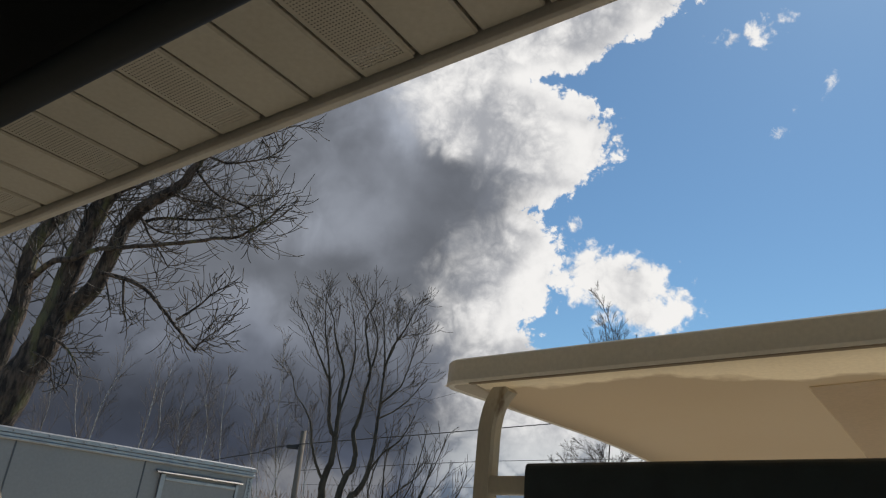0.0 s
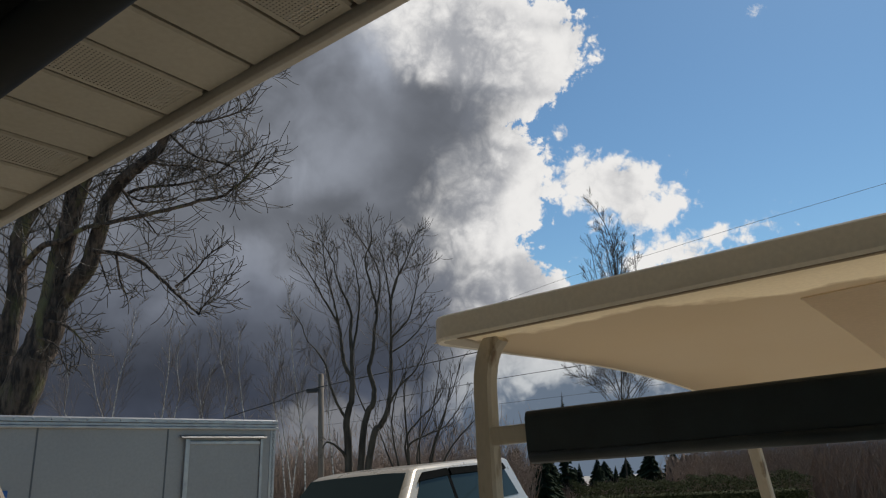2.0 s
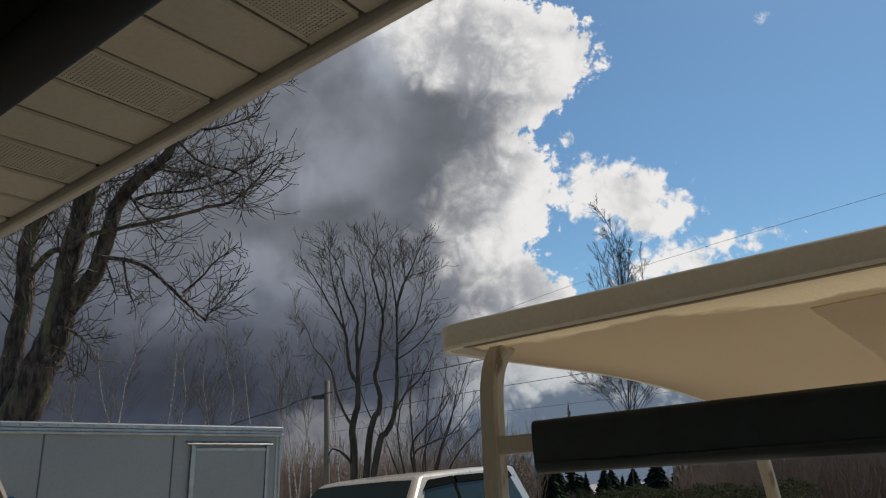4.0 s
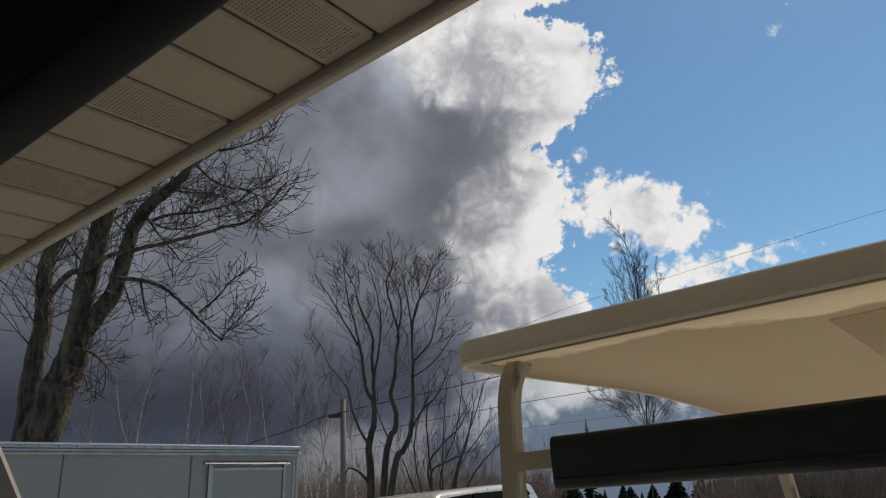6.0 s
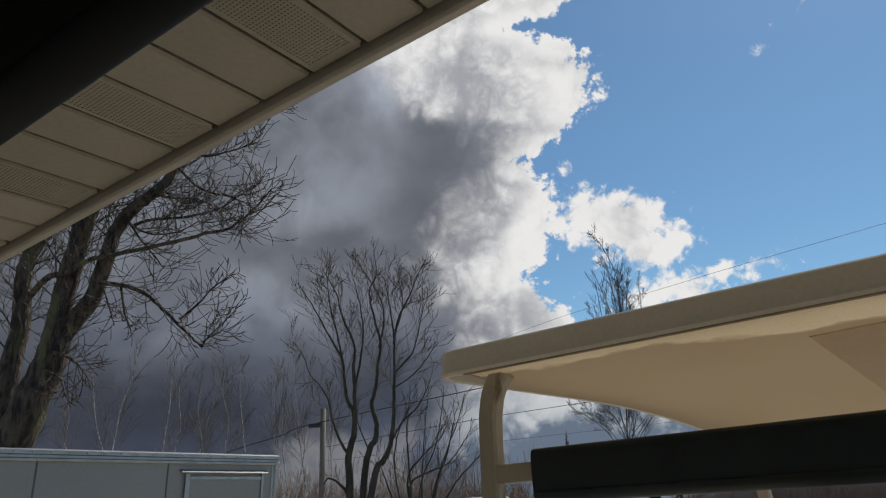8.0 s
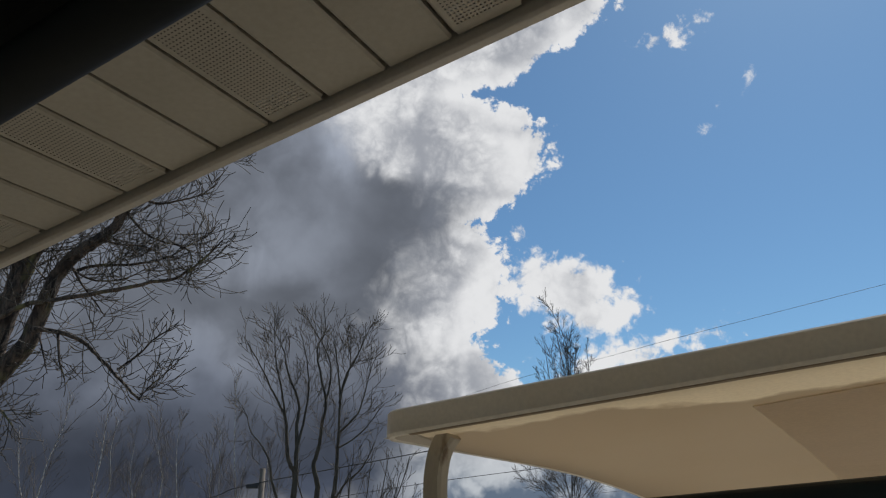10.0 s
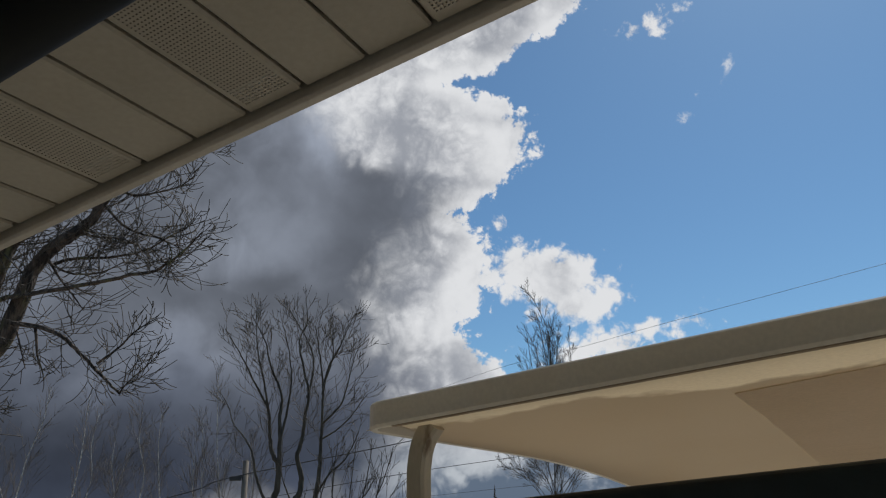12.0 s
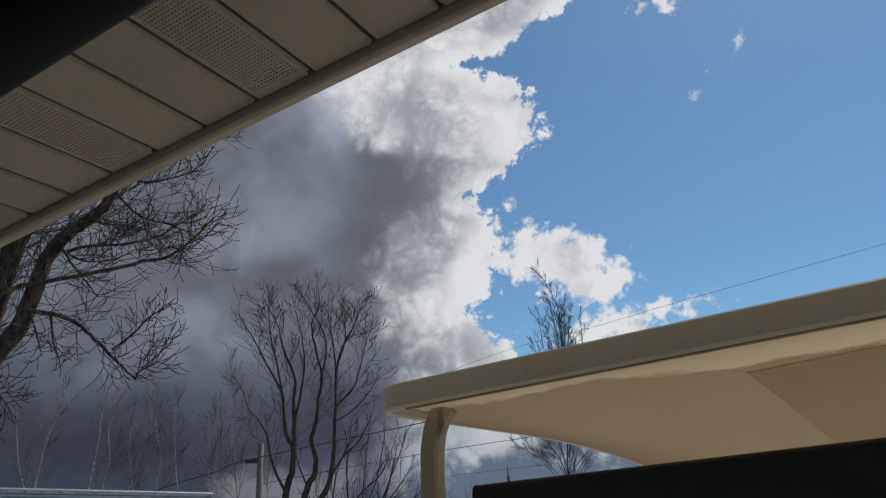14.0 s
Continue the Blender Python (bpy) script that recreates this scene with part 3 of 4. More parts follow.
# ---- the cart that the view is taken from: x along its roof's edge and away, y in over the seat ----
def build_own_cart():
    m = frame_of((-0.134, 0.213, 1.7265), (-0.826, 0.55, -0.118), (-0.60, -0.80, 0.0))
    c = thing("golf_cart", "parked golf cart with a black roof and padded seat", "golf cart", m)
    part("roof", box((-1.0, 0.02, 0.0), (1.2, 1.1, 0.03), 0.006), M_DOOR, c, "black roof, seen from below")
    v, f = [], []
    tube(v, f, [Vector((x, 0.011, 0.011)) for x in (-1.0, -0.3, 0.3, 1.2)], [0.0125] * 4, 24)
    pydata("rim", v, f, M_RIM, c, "rounded black rubber rim")
    g = m.translation.z
    for x, y in ((-0.9, 0.15), (-0.9, 0.95), (1.1, 0.95)):
        part("strut", box((x - 0.018, y - 0.018, -g + 0.45), (x + 0.018, y + 0.018, 0.002), 0.005), M_BROWN, c)
    part("seat", box((-0.45, 0.15, -g + 0.55), (0.75, 0.75, -g + 0.72), 0.05, 3), M_VINYL, c)
    part("body", box((-0.7, 0.1, -g + 0.2), (1.2, 1.1, -g + 0.5), 0.05, 3), M_CART, c)
    for x in (-0.4, 0.95):
        for y in (0.2, 1.0):
            wv, wf = [], []
            tube(wv, wf, [Vector((x, y - 0.09, -g + 0.22)), Vector((x, y - 0.06, -g + 0.22)), Vector((x, y + 0.06, -g + 0.22)), Vector((x, y + 0.09, -g + 0.22))], [0.19, 0.225, 0.225, 0.19], 24)
            pydata("wheel", wv, wf, M_RUBBER, c)


def leaning_post(a, b_, w):
    t = thing("leaning_post", "brown metal post leaning against the eave", "post", Matrix.Translation(b_))
    a, b_ = Vector(a) - Vector(b_), Vector((0, 0, 0))
    v, f = [], []
    d = (b_ - a).normalized()
    s1 = d.orthogonal().normalized()
    s2 = d.cross(s1)
    sec = [(1, 0.7), (0.7, 1), (-0.7, 1), (-1, 0.7), (-1, -0.7), (-0.7, -1), (0.7, -1), (1, -0.7)]
    for p in (a, b_):
        for q in sec:
            v.append(p + (s1 * q[0] + s2 * q[1]) * w)
    f += [(j, (j + 1) % 8, 8 + (j + 1) % 8, 8 + j) for j in range(8)] + [tuple(range(8))[::-1], tuple(range(8, 16))]
    pydata("shaft", v, f, M_BROWN, t, smooth=False)
    part("end_cap", box((a.x - w * 1.1, a.y - w * 1.1, a.z - 0.004), (a.x + w * 1.1, a.y + w * 1.1, a.z + 0.006), 0.002), M_BROWN, t)


leaning_post((-1.058, 1.258, 2.12), (-0.184, 1.712, -0.02), 0.026)
build_own_cart()

# ---- cargo trailer: x along its side and away, y in through its body, z up, from the top of its far corner ----
TRAILER = frame_of((-1.718, 7.812, 1.794), (0.69, 0.72, -0.03), (-0.72, 0.69, 0.0))


def build_trailer():
    t = thing("cargo_trailer", "grey enclosed cargo trailer with riveted aluminium trim", "trailer", TRAILER)
    H, D, Ln = 1.72, 2.0, 4.6
    part("body", box((-Ln, 0.0, -H), (0.0, D, -0.02), 0.01), M_TRAILER, t, "plain grey metal side panels")
    part("roof_panel", box((-Ln, 0.0, -0.02), (0.0, D, 0.012), 0.006), M_ALU, t)
    rail = [(-0.030, -0.078), (-0.026, -0.086), (-0.003, -0.086), (-0.003, 0.004), (-0.014, 0.006), (-0.026, 0.0), (-0.026, -0.030), (-0.010, -0.038), (-0.010, -0.058), (-0.030, -0.066)]
    part("top_rail", prism(rail, -Ln, 0.012), M_ALU, t, "aluminium roof rail with rivets")
    rv = bmesh.new()
    bmesh.ops.create_icosphere(rv, subdivisions=1, radius=0.012)
    rme = bpy.data.meshes.new("rivet")
    rv.to_mesh(rme)
    rv.free()
    rme.materials.append(M_ALU)
    for i in range(32):
        ob = new("rivet", rme)
        ob.parent = t
        ob.location = (-0.04 - i * 0.142, -0.024, -0.013)
    for x in (-1.15, -2.26, -3.37, -4.4):
        part("panel_seam", box((x - 0.006, -0.004, -H), (x + 0.006, 0.001, -0.08)), M_SEAM, t)
    # far corner strip with tread pattern
    strip = part("corner_strip", box((-0.06, -0.006, -H), (0.006, 0.02, -0.08), 0.003), M_ALU, t, "aluminium tread plate corner strip")
    bar = box((-0.014, -0.006, -0.004), (0.014, 0.0, 0.004), 0.002, 1)
    bme = bpy.data.meshes.new("tread_bar")
    bar.to_mesh(bme)
    bar.free()
    bme.materials.append(M_SEAM)
    for i in range(46):
        ob = new("tread_bar", bme)
        ob.parent = strip
        ob.location = (-0.026, -0.0065, -0.10 - i * 0.03)
        ob.rotation_euler = (0, radians(45 if i % 2 else -45), 0)
    # side door in its frame, with a drip cap
    d = new("side_door")
    d.parent = t
    x0, x1, z1, z0 = -0.985, -0.155, -0.15, -1.62
    part("door_leaf", box((x0 + 0.03, -0.016, z0), (x1 - 0.03, -0.0045, z1 - 0.07), 0.004), M_TRAILER, d)
    for a, b_ in (((x0, -0.03, z0), (x0 + 0.045, -0.002, z1 - 0.02)), ((x1 - 0.03, -0.03, z0), (x1, -0.002, z1 - 0.02)), ((x0 + 0.046, -0.028, z1 - 0.075), (x1 - 0.031, -0.002, z1 - 0.045))):
        part("door_frame", box(a, b_, 0.004), M_ALU, d)
    part("drip_cap", prism([(-0.055, z1 - 0.012), (-0.05, z1 - 0.018), (-0.002, z1 - 0.004), (-0.002, z1 + 0.012), (-0.01, z1 + 0.012)], x0 - 0.05, x1 + 0.03), M_ALU, d, "bright aluminium drip cap")
    part("marker_light", box((-2.47, -0.03, -0.62), (-2.43, -0.002, -0.56), 0.006), M_BLUE, t, "small blue side marker")
    for y in (0.15, D - 0.15):
        for x in (-2.0, -2.8):
            wv, wf = [], []
            tube(wv, wf, [Vector((x, y - 0.1, -H - 0.05)), Vector((x, y - 0.07, -H - 0.05)), Vector((x, y + 0.07, -H - 0.05)), Vector((x, y + 0.1, -H - 0.05))], [0.28, 0.33, 0.33, 0.28], 24)
            pydata("wheel", wv, wf, M_RUBBER, t)


build_trailer()

# ---- pickup truck: x forward, y to its left side, z up from the ground ----
TRUCK_F = Vector((-0.50, -0.866, 0.0)).normalized()


def build_truck():
    left = Vector((-TRUCK_F.y, TRUCK_F.x, 0))
    corner = Vector((-0.40, 9.5, 0.0))
    o = corner - TRUCK_F * 0.55 - left * 0.75
    roof_z = 1.24
    o.z = roof_z - 1.80
    # it stands on the falling yard
    pivot = Matrix.Translation((corner.x, corner.y, roof_z))
    lean = pivot @ Matrix.Rotation(0.075, 4, TRUCK_F) @ pivot.inverted()
    t = thing("pickup_truck", "beige pickup truck with tinted windows parked downhill", "truck", lean @ frame_of(o, TRUCK_F, left))
    # cab shell: loft of cross sections over the height
    def loft(rows, mat, name, label=""):
        b = bmesh.new()
        rings = []
        for z, xf, xr, hw, rad in rows:
            ring = []
            for cx, cy, a0 in ((xf - rad, hw - rad, 0), (xr + rad, hw - rad, 90), (xr + rad, -hw + rad, 180), (xf - rad, -hw + rad, 270)):
                for i in range(5):
                    a = radians(a0 + 22.5 * i)
                    ring.append(b.verts.new((cx + rad * math.cos(a), cy + rad * math.sin(a), z)))
            rings.append(ring)
        n = len(rings[0])
        for r0, r1 in zip(rings, rings[1:]):
            for i in range(n):
                b.faces.new((r0[i], r0[(i + 1) % n], r1[(i + 1) % n], r1[i]))
        b.faces.new(rings[0][::-1])
        b.faces.new(rings[-1])
        return part(name, b, mat, t, label, smooth=True)
    cab = loft([(0.55, 1.3, -2.32, 0.99, 0.08), (1.15, 1.34, -2.32, 0.99, 0.1), (1.20, 1.25, -2.30, 0.96, 0.1), (1.735, 0.64, -2.11, 0.80, 0.10), (1.768, 0.56, -2.06, 0.77, 0.12), (1.790, 0.40, -1.9, 0.66, 0.14), (1.803, 0.1, -1.2, 0.46, 0.14), (1.807, -0.2, -0.9, 0.25, 0.1)], M_TRUCK, "cab", "beige painted cab")
    cab.data.set_sharp_from_angle(angle=radians(50))
    # windscreen, slightly proud of the raked front
    def pane(name, q, parent, mat=M_GLASS, th=0.006):
        b = bmesh.new()
        nrm = (Vector(q[1]) - Vector(q[0])).cross(Vector(q[2]) - Vector(q[0])).normalized()
        lo = [b.verts.new(Vector(p)) for p in q]
        hi = [b.verts.new(Vector(p) + nrm * th) for p in q]
        n = len(q)
        b.faces.new(hi)
        b.faces.new(lo[::-1])
        for i in range(n):
            b.faces.new((lo[i], lo[(i + 1) % n], hi[(i + 1) % n], hi[i]))
        return part(name, b, mat, parent)
    pane("windscreen", [(1.226, -0.85, 1.245), (1.226, 0.85, 1.245), (0.69, 0.735, 1.718), (0.672, 0.4, 1.731), (0.672, -0.4, 1.731), (0.69, -0.735, 1.718)], t)
    for s in (1, -1):
        def side(x, z):
            k = (z - 1.20) / 0.535
            return (x, s * (0.962 - 0.158 * k), z)
        q = [side(0.93, 1.24), side(0.50, 1.66), side(-0.12, 1.69), side(-0.12, 1.24)]
        q2 = [side(-0.20, 1.24), side(-0.20, 1.69), side(-1.78, 1.67), side(-1.98, 1.24)]
        for w in (q, q2):
            pane("side_window", w[::-1] if s == 1 else w, t)
        post = [side(-0.125, 1.24), side(-0.125, 1.70), side(-0.195, 1.70), side(-0.195, 1.24)]
        pane("door_post", post if s == -1 else post[::-1], t, M_DOOR, 0.008)
        vis = [side(0.62, 1.60), side(0.46, 1.70), side(-0.14, 1.715), side(-0.14, 1.63)]
        vis2 = [side(-0.20, 1.63), side(-0.20, 1.715), side(-1.78, 1.695), side(-1.84, 1.61)]
        for w in (vis, vis2):
            pane("window_visor", w[::-1] if s == 1 else w, t, M_DOOR, 0.03)
    part("bonnet", box((1.15, -0.88, 0.5), (2.55, 0.88, 1.1), 0.09, 3), M_TRUCK, t)
    part("cargo_bed", box((-3.9, -0.92, 0.55), (-2.34, 0.92, 1.0), 0.04, 2), M_TRUCK, t)
    for x in (1.85, -3.0):
        for y in (0.8, -0.8):
            wv, wf = [], []
            tube(wv, wf, [Vector((x, y - 0.12, 0.38)), Vector((x, y - 0.09, 0.38)), Vector((x, y + 0.09, 0.38)), Vector((x, y + 0.12, 0.38))], [0.33, 0.38, 0.38, 0.33], 24)
            pydata("wheel", wv, wf, M_RUBBER, t)


build_truck()


# ---- trees ----
def grow(rng, acc, p, d, length, r, level, prm):
    """One branch with its side shoots. acc holds (verts, faces) for thick and thin wood."""
    n = max(3, int(prm["segs"][min(level, len(prm["segs"]) - 1)]))
    pts, rad = [p.copy()], [r]
    dd = d.normalized()
    curl = Vector((rng.uniform(-1, 1), rng.uniform(-1, 1), rng.uniform(-0.4, 0.4))) * prm.get("curl", 0.0)
    bend = prm.get("up", 0.1) * rng.uniform(0.6, 1.3) * (1.0 if level > 0 else 0.4)
    for i in range(n):
        wob = Vector((rng.uniform(-1, 1), rng.uniform(-1, 1), rng.uniform(-1, 1))) * prm["wob"]
        dd = (dd + wob + curl / n + Vector((0, 0, bend * (i + 1) / n))).normalized()
        pts.append(pts[-1] + dd * (length / n))
        rad.append(r * (1 - 0.72 * (i + 1) / n))
    v, f = acc[0] if r > prm["thin"] else acc[1]
    tube(v, f, pts, [max(x, prm["rmin"]) for x in rad], 6 if r > prm["thin"] else 3, cap=False)
    shoots(rng, acc, pts, rad, length, level, prm, prm.get("first", 0.2))


def shoots(rng, acc, pts, rad, length, level, prm, start=0.2):
    if level >= prm["levels"]:
        return
    count = prm["kids"][min(level, len(prm["kids"]) - 1)]
    total = len(pts) - 1
    for k in range(count):
        u = start + (1 - start) * (k + rng.random()) / count
        i = min(int(u * total), total - 1)
        fr = u * total - i
        p = pts[i].lerp(pts[i + 1], fr)
        d = (pts[i + 1] - pts[i]).normalized()
        r0 = rad[i] * (1 - fr) + rad[i + 1] * fr
        side = d.orthogonal().normalized()
        side.rotate(Matrix.Rotation(rng.uniform(0, 2 * math.pi), 3, d))
        side.y *= prm.get("flat", 1.0)
        a = radians(rng.uniform(*prm["angle"]))
        nd = d * math.cos(a) + side.normalized() * math.sin(a)
        ln = length * rng.uniform(*prm["ratio"]) * (1.15 - 0.6 * u)
        r1 = min(r0 * rng.uniform(0.4, 0.65), ln * prm.get("slim", 0.011))
        grow(rng, acc, p, nd, ln, max(r1, prm["rmin"]), level + 1, prm)


def limb(rng, acc, path, r0, r1, prm, start=0.15, length=None, sides=10, taper=1.15):
    pts = spline(path, 5)
    n = len(pts)
    for i in range(1, n - 1):
        pts[i] = pts[i] + Vector((rng.uniform(-1, 1), rng.uniform(-1, 1), rng.uniform(-1, 1))) * min(r0 * 0.2, 0.014)
    rad = [r1 + (r0 - r1) * (1 - i / (n - 1)) ** taper for i in range(n)]
    tube(acc[0][0], acc[0][1], pts, rad, sides, cap=False)
    total = sum((b - a).length for a, b in zip(pts, pts[1:]))
    shoots(rng, acc, pts, rad, length or total * 0.5, 0, prm, start)
    return pts


def finish_tree(name, label, base, acc, bark, twig, category="tree", group=""):
    t = thing(name, label, category, Matrix.Translation(base), group=group)
    b = Vector(base)
    pydata("trunk", [p - b for p in acc[0][0]], acc[0][1], bark, t)
    pydata("crown", [p - b for p in acc[1][0]], acc[1][1], twig, t, "bare twigs")
    return t


def big_tree():
    rng = random.Random(11)
    acc = (([], []), ([], []))
    Y = 10.4
    g = ground_z(-6.1, Y)
    prm = dict(segs=[9, 8, 6, 4], wob=0.04, up=0.17, curl=1.15, thin=0.02, rmin=0.0056, levels=3, kids=[22, 5, 0], ratio=(0.5, 1.2), angle=(28, 64), flat=0.8, slim=0.0105, first=0.12)
    few = dict(prm, kids=[34, 6, 0])
    fine = dict(prm, kids=[26, 4, 0])
    # trunk, its two leaders and the second stem
    limb(rng, acc, [(-6.9, Y, g - 0.1), (-6.45, Y, 0.9), (-5.95, Y, 2.0), (-5.69, Y, 2.75), (-5.5, Y, 3.3), (-5.44, Y, 3.7), (-5.42, Y, 4.05)], 0.33, 0.165, dict(prm, kids=[26, 3, 0]), 0.45, 0.75, 18)
    limb(rng, acc, [(-5.50, Y, 3.4), (-5.44, Y, 4.03), (-5.36, Y, 4.62), (-5.27, Y, 5.22), (-5.12, Y + 0.1, 5.71), (-4.95, Y + 0.2, 6.21), (-4.7, Y + 0.3, 7.4)], 0.175, 0.09, few, 0.15, 1.5, 14)
    limb(rng, acc, [(-5.40, Y, 4.1), (-5.21, Y - 0.1, 4.96), (-5.06, Y - 0.2, 5.44), (-4.74, Y - 0.25, 5.76), (-4.54, Y - 0.3, 6.1), (-4.2, Y - 0.3, 7.3)], 0.125, 0.06, few, 0.2, 1.4, 12)
    limb(rng, acc, [(-5.41, Y, 3.54), (-4.98, Y - 0.1, 4.09), (-4.78, Y - 0.2, 4.68), (-4.67, Y - 0.2, 5.11), (-4.34, Y - 0.3, 5.43), (-4.01, Y - 0.35, 5.66), (-3.84, Y - 0.4, 5.95), (-3.69, Y - 0.4, 6.26), (-3.4, Y - 0.5, 6.9)], 0.135, 0.045, few, 0.12, 1.2, 12)
    limb(rng, acc, [(-6.6, Y + 0.3, g - 0.1), (-6.32, Y + 0.3, 1.4), (-6.26, Y + 0.3, 2.3), (-6.24, Y + 0.3, 3.1), (-6.17, Y + 0.3, 3.81), (-6.22, Y + 0.3, 4.48), (-6.16, Y + 0.3, 4.91), (-5.95, Y + 0.4, 5.43), (-5.6, Y + 0.5, 6.6)], 0.19, 0.09, few, 0.4, 1.5, 12)
    # long side limbs
    limb(rng, acc, [(-6.09, Y + 0.2, 4.14), (-5.62, Y - 0.2, 4.37), (-5.26, Y - 0.3, 4.44), (-4.9, Y - 0.35, 4.6), (-4.12, Y - 0.4, 4.72), (-3.29, Y - 0.5, 4.88), (-2.96, Y - 0.5, 4.95), (-2.67, Y - 0.6, 5.11), (-2.47, Y - 0.6, 5.35), (-2.37, Y - 0.6, 5.48)], 0.048, 0.010, fine, 0.3, 0.85)
    limb(rng, acc, [(-4.95, Y - 0.2, 4.3), (-4.54, Y - 0.3, 4.23), (-4.16, Y - 0.35, 4.1), (-3.9, Y - 0.4, 3.89), (-3.64, Y - 0.4, 3.65), (-3.39, Y - 0.45, 3.42), (-3.23, Y - 0.5, 3.28)], 0.036, 0.015, dict(prm, kids=[20, 4, 0]), 0.1, 0.6)
    limb(rng, acc, [(-3.24, Y - 0.5, 3.29), (-3.13, Y - 0.5, 3.45), (-3.01, Y - 0.5, 3.56), (-2.82, Y - 0.5, 3.76)], 0.013, 0.006, dict(prm, kids=[14, 3, 0]), 0.05, 0.45, 6)
    limb(rng, acc, [(-3.6, Y - 0.4, 3.69), (-3.33, Y - 0.45, 3.9), (-3.13, Y - 0.5, 4.1), (-2.87, Y - 0.5, 4.28)], 0.02, 0.007, dict(prm, kids=[16, 3, 0]), 0.1, 0.42, 6)
    limb(rng, acc, [(-3.77, Y - 0.4, 5.92), (-3.5, Y - 0.45, 5.64), (-3.24, Y - 0.5, 5.49), (-2.89, Y - 0.5, 5.39), (-2.77, Y - 0.5, 5.18), (-2.80, Y - 0.5, 5.0)], 0.022, 0.007, dict(prm, kids=[16, 4, 0]), 0.15, 0.55, 6)
    limb(rng, acc, [(-3.68, Y - 0.4, 6.2), (-3.35, Y - 0.5, 6.06), (-3.09, Y - 0.5, 6.11), (-2.79, Y - 0.5, 6.2), (-2.57, Y - 0.5, 6.36)], 0.022, 0.007, dict(prm, kids=[16, 4, 0]), 0.15, 0.6, 6)
    limb(rng, acc, [(-4.44, Y - 0.25, 5.1), (-4.15, Y - 0.3, 5.18), (-3.64, Y - 0.4, 5.17), (-3.14, Y - 0.5, 5.24), (-2.85, Y - 0.5, 5.43), (-2.6, Y - 0.5, 5.57)], 0.026, 0.008, fine, 0.15, 0.7)
    limb(rng, acc, [(-4.53, Y - 0.25, 5.24), (-4.3, Y - 0.3, 4.92), (-4.07, Y - 0.3, 4.65), (-3.89, Y - 0.35, 4.43)], 0.022, 0.008, dict(prm, kids=[10, 3, 0]), 0.15, 0.6, 6)
    limb(rng, acc, [(-3.6, Y - 0.45, 6.5), (-3.2, Y - 0.5, 6.72), (-2.86, Y - 0.5, 6.82), (-2.51, Y - 0.5, 6.76), (-2.25, Y - 0.5, 6.87)], 0.02, 0.006, dict(prm, kids=[9, 3, 0]), 0.15, 0.5, 6)
    limb(rng, acc, [(-3.78, Y - 0.4, 6.06), (-3.45, Y - 0.5, 6.4), (-3.11, Y - 0.5, 6.5), (-2.76, Y - 0.5, 6.62), (-2.68, Y - 0.5, 6.86)], 0.022, 0.007, dict(prm, kids=[16, 4, 0]), 0.15, 0.55, 6)
    limb(rng, acc, [(-4.48, Y - 0.25, 5.15), (-4.13, Y - 0.4, 4.94), (-3.71, Y - 0.45, 4.93), (-3.39, Y - 0.5, 5.07)], 0.018, 0.007, dict(prm, kids=[15, 3, 0]), 0.15, 0.5, 6)
    limb(rng, acc, [(-4.18, Y - 0.35, 5.58), (-3.83, Y - 0.4, 5.47), (-3.4, Y - 0.5, 5.39), (-3.05, Y - 0.5, 5.15)], 0.02, 0.007, dict(prm, kids=[15, 4, 0]), 0.15, 0.6, 6)
    # short drooping ones
    limb(rng, acc, [(-4.49, Y - 0.3, 4.2), (-4.4, Y - 0.3, 3.82), (-4.27, Y - 0.35, 3.56)], 0.022, 0.008, dict(prm, kids=[9, 3, 0]), 0.2, 0.5, 6)
    limb(rng, acc, [(-4.78, Y - 0.25, 4.24), (-4.63, Y - 0.3, 3.92), (-4.53, Y - 0.3, 3.65)], 0.016, 0.006, dict(prm, kids=[6, 3, 0]), 0.2, 0.4, 6)
    limb(rng, acc, [(-5.45, Y - 0.15, 3.34), (-5.14, Y - 0.3, 3.24), (-4.93, Y - 0.4, 3.12), (-4.81, Y - 0.4, 2.97)], 0.03, 0.008, dict(prm, kids=[11, 3, 0], up=0.05), 0.2, 0.6, 8)
    limb(rng, acc, [(-5.54, Y - 0.2, 3.1), (-5.2, Y - 0.3, 2.95), (-5.06, Y - 0.4, 2.7)], 0.018, 0.007, dict(prm, kids=[8, 3, 0], up=0.0), 0.2, 0.45, 6)
    finish_tree("big_tree", "large bare tree with mossy trunk and spreading limbs", (-6.9, Y, g), acc, M_BARK, M_TWIG)


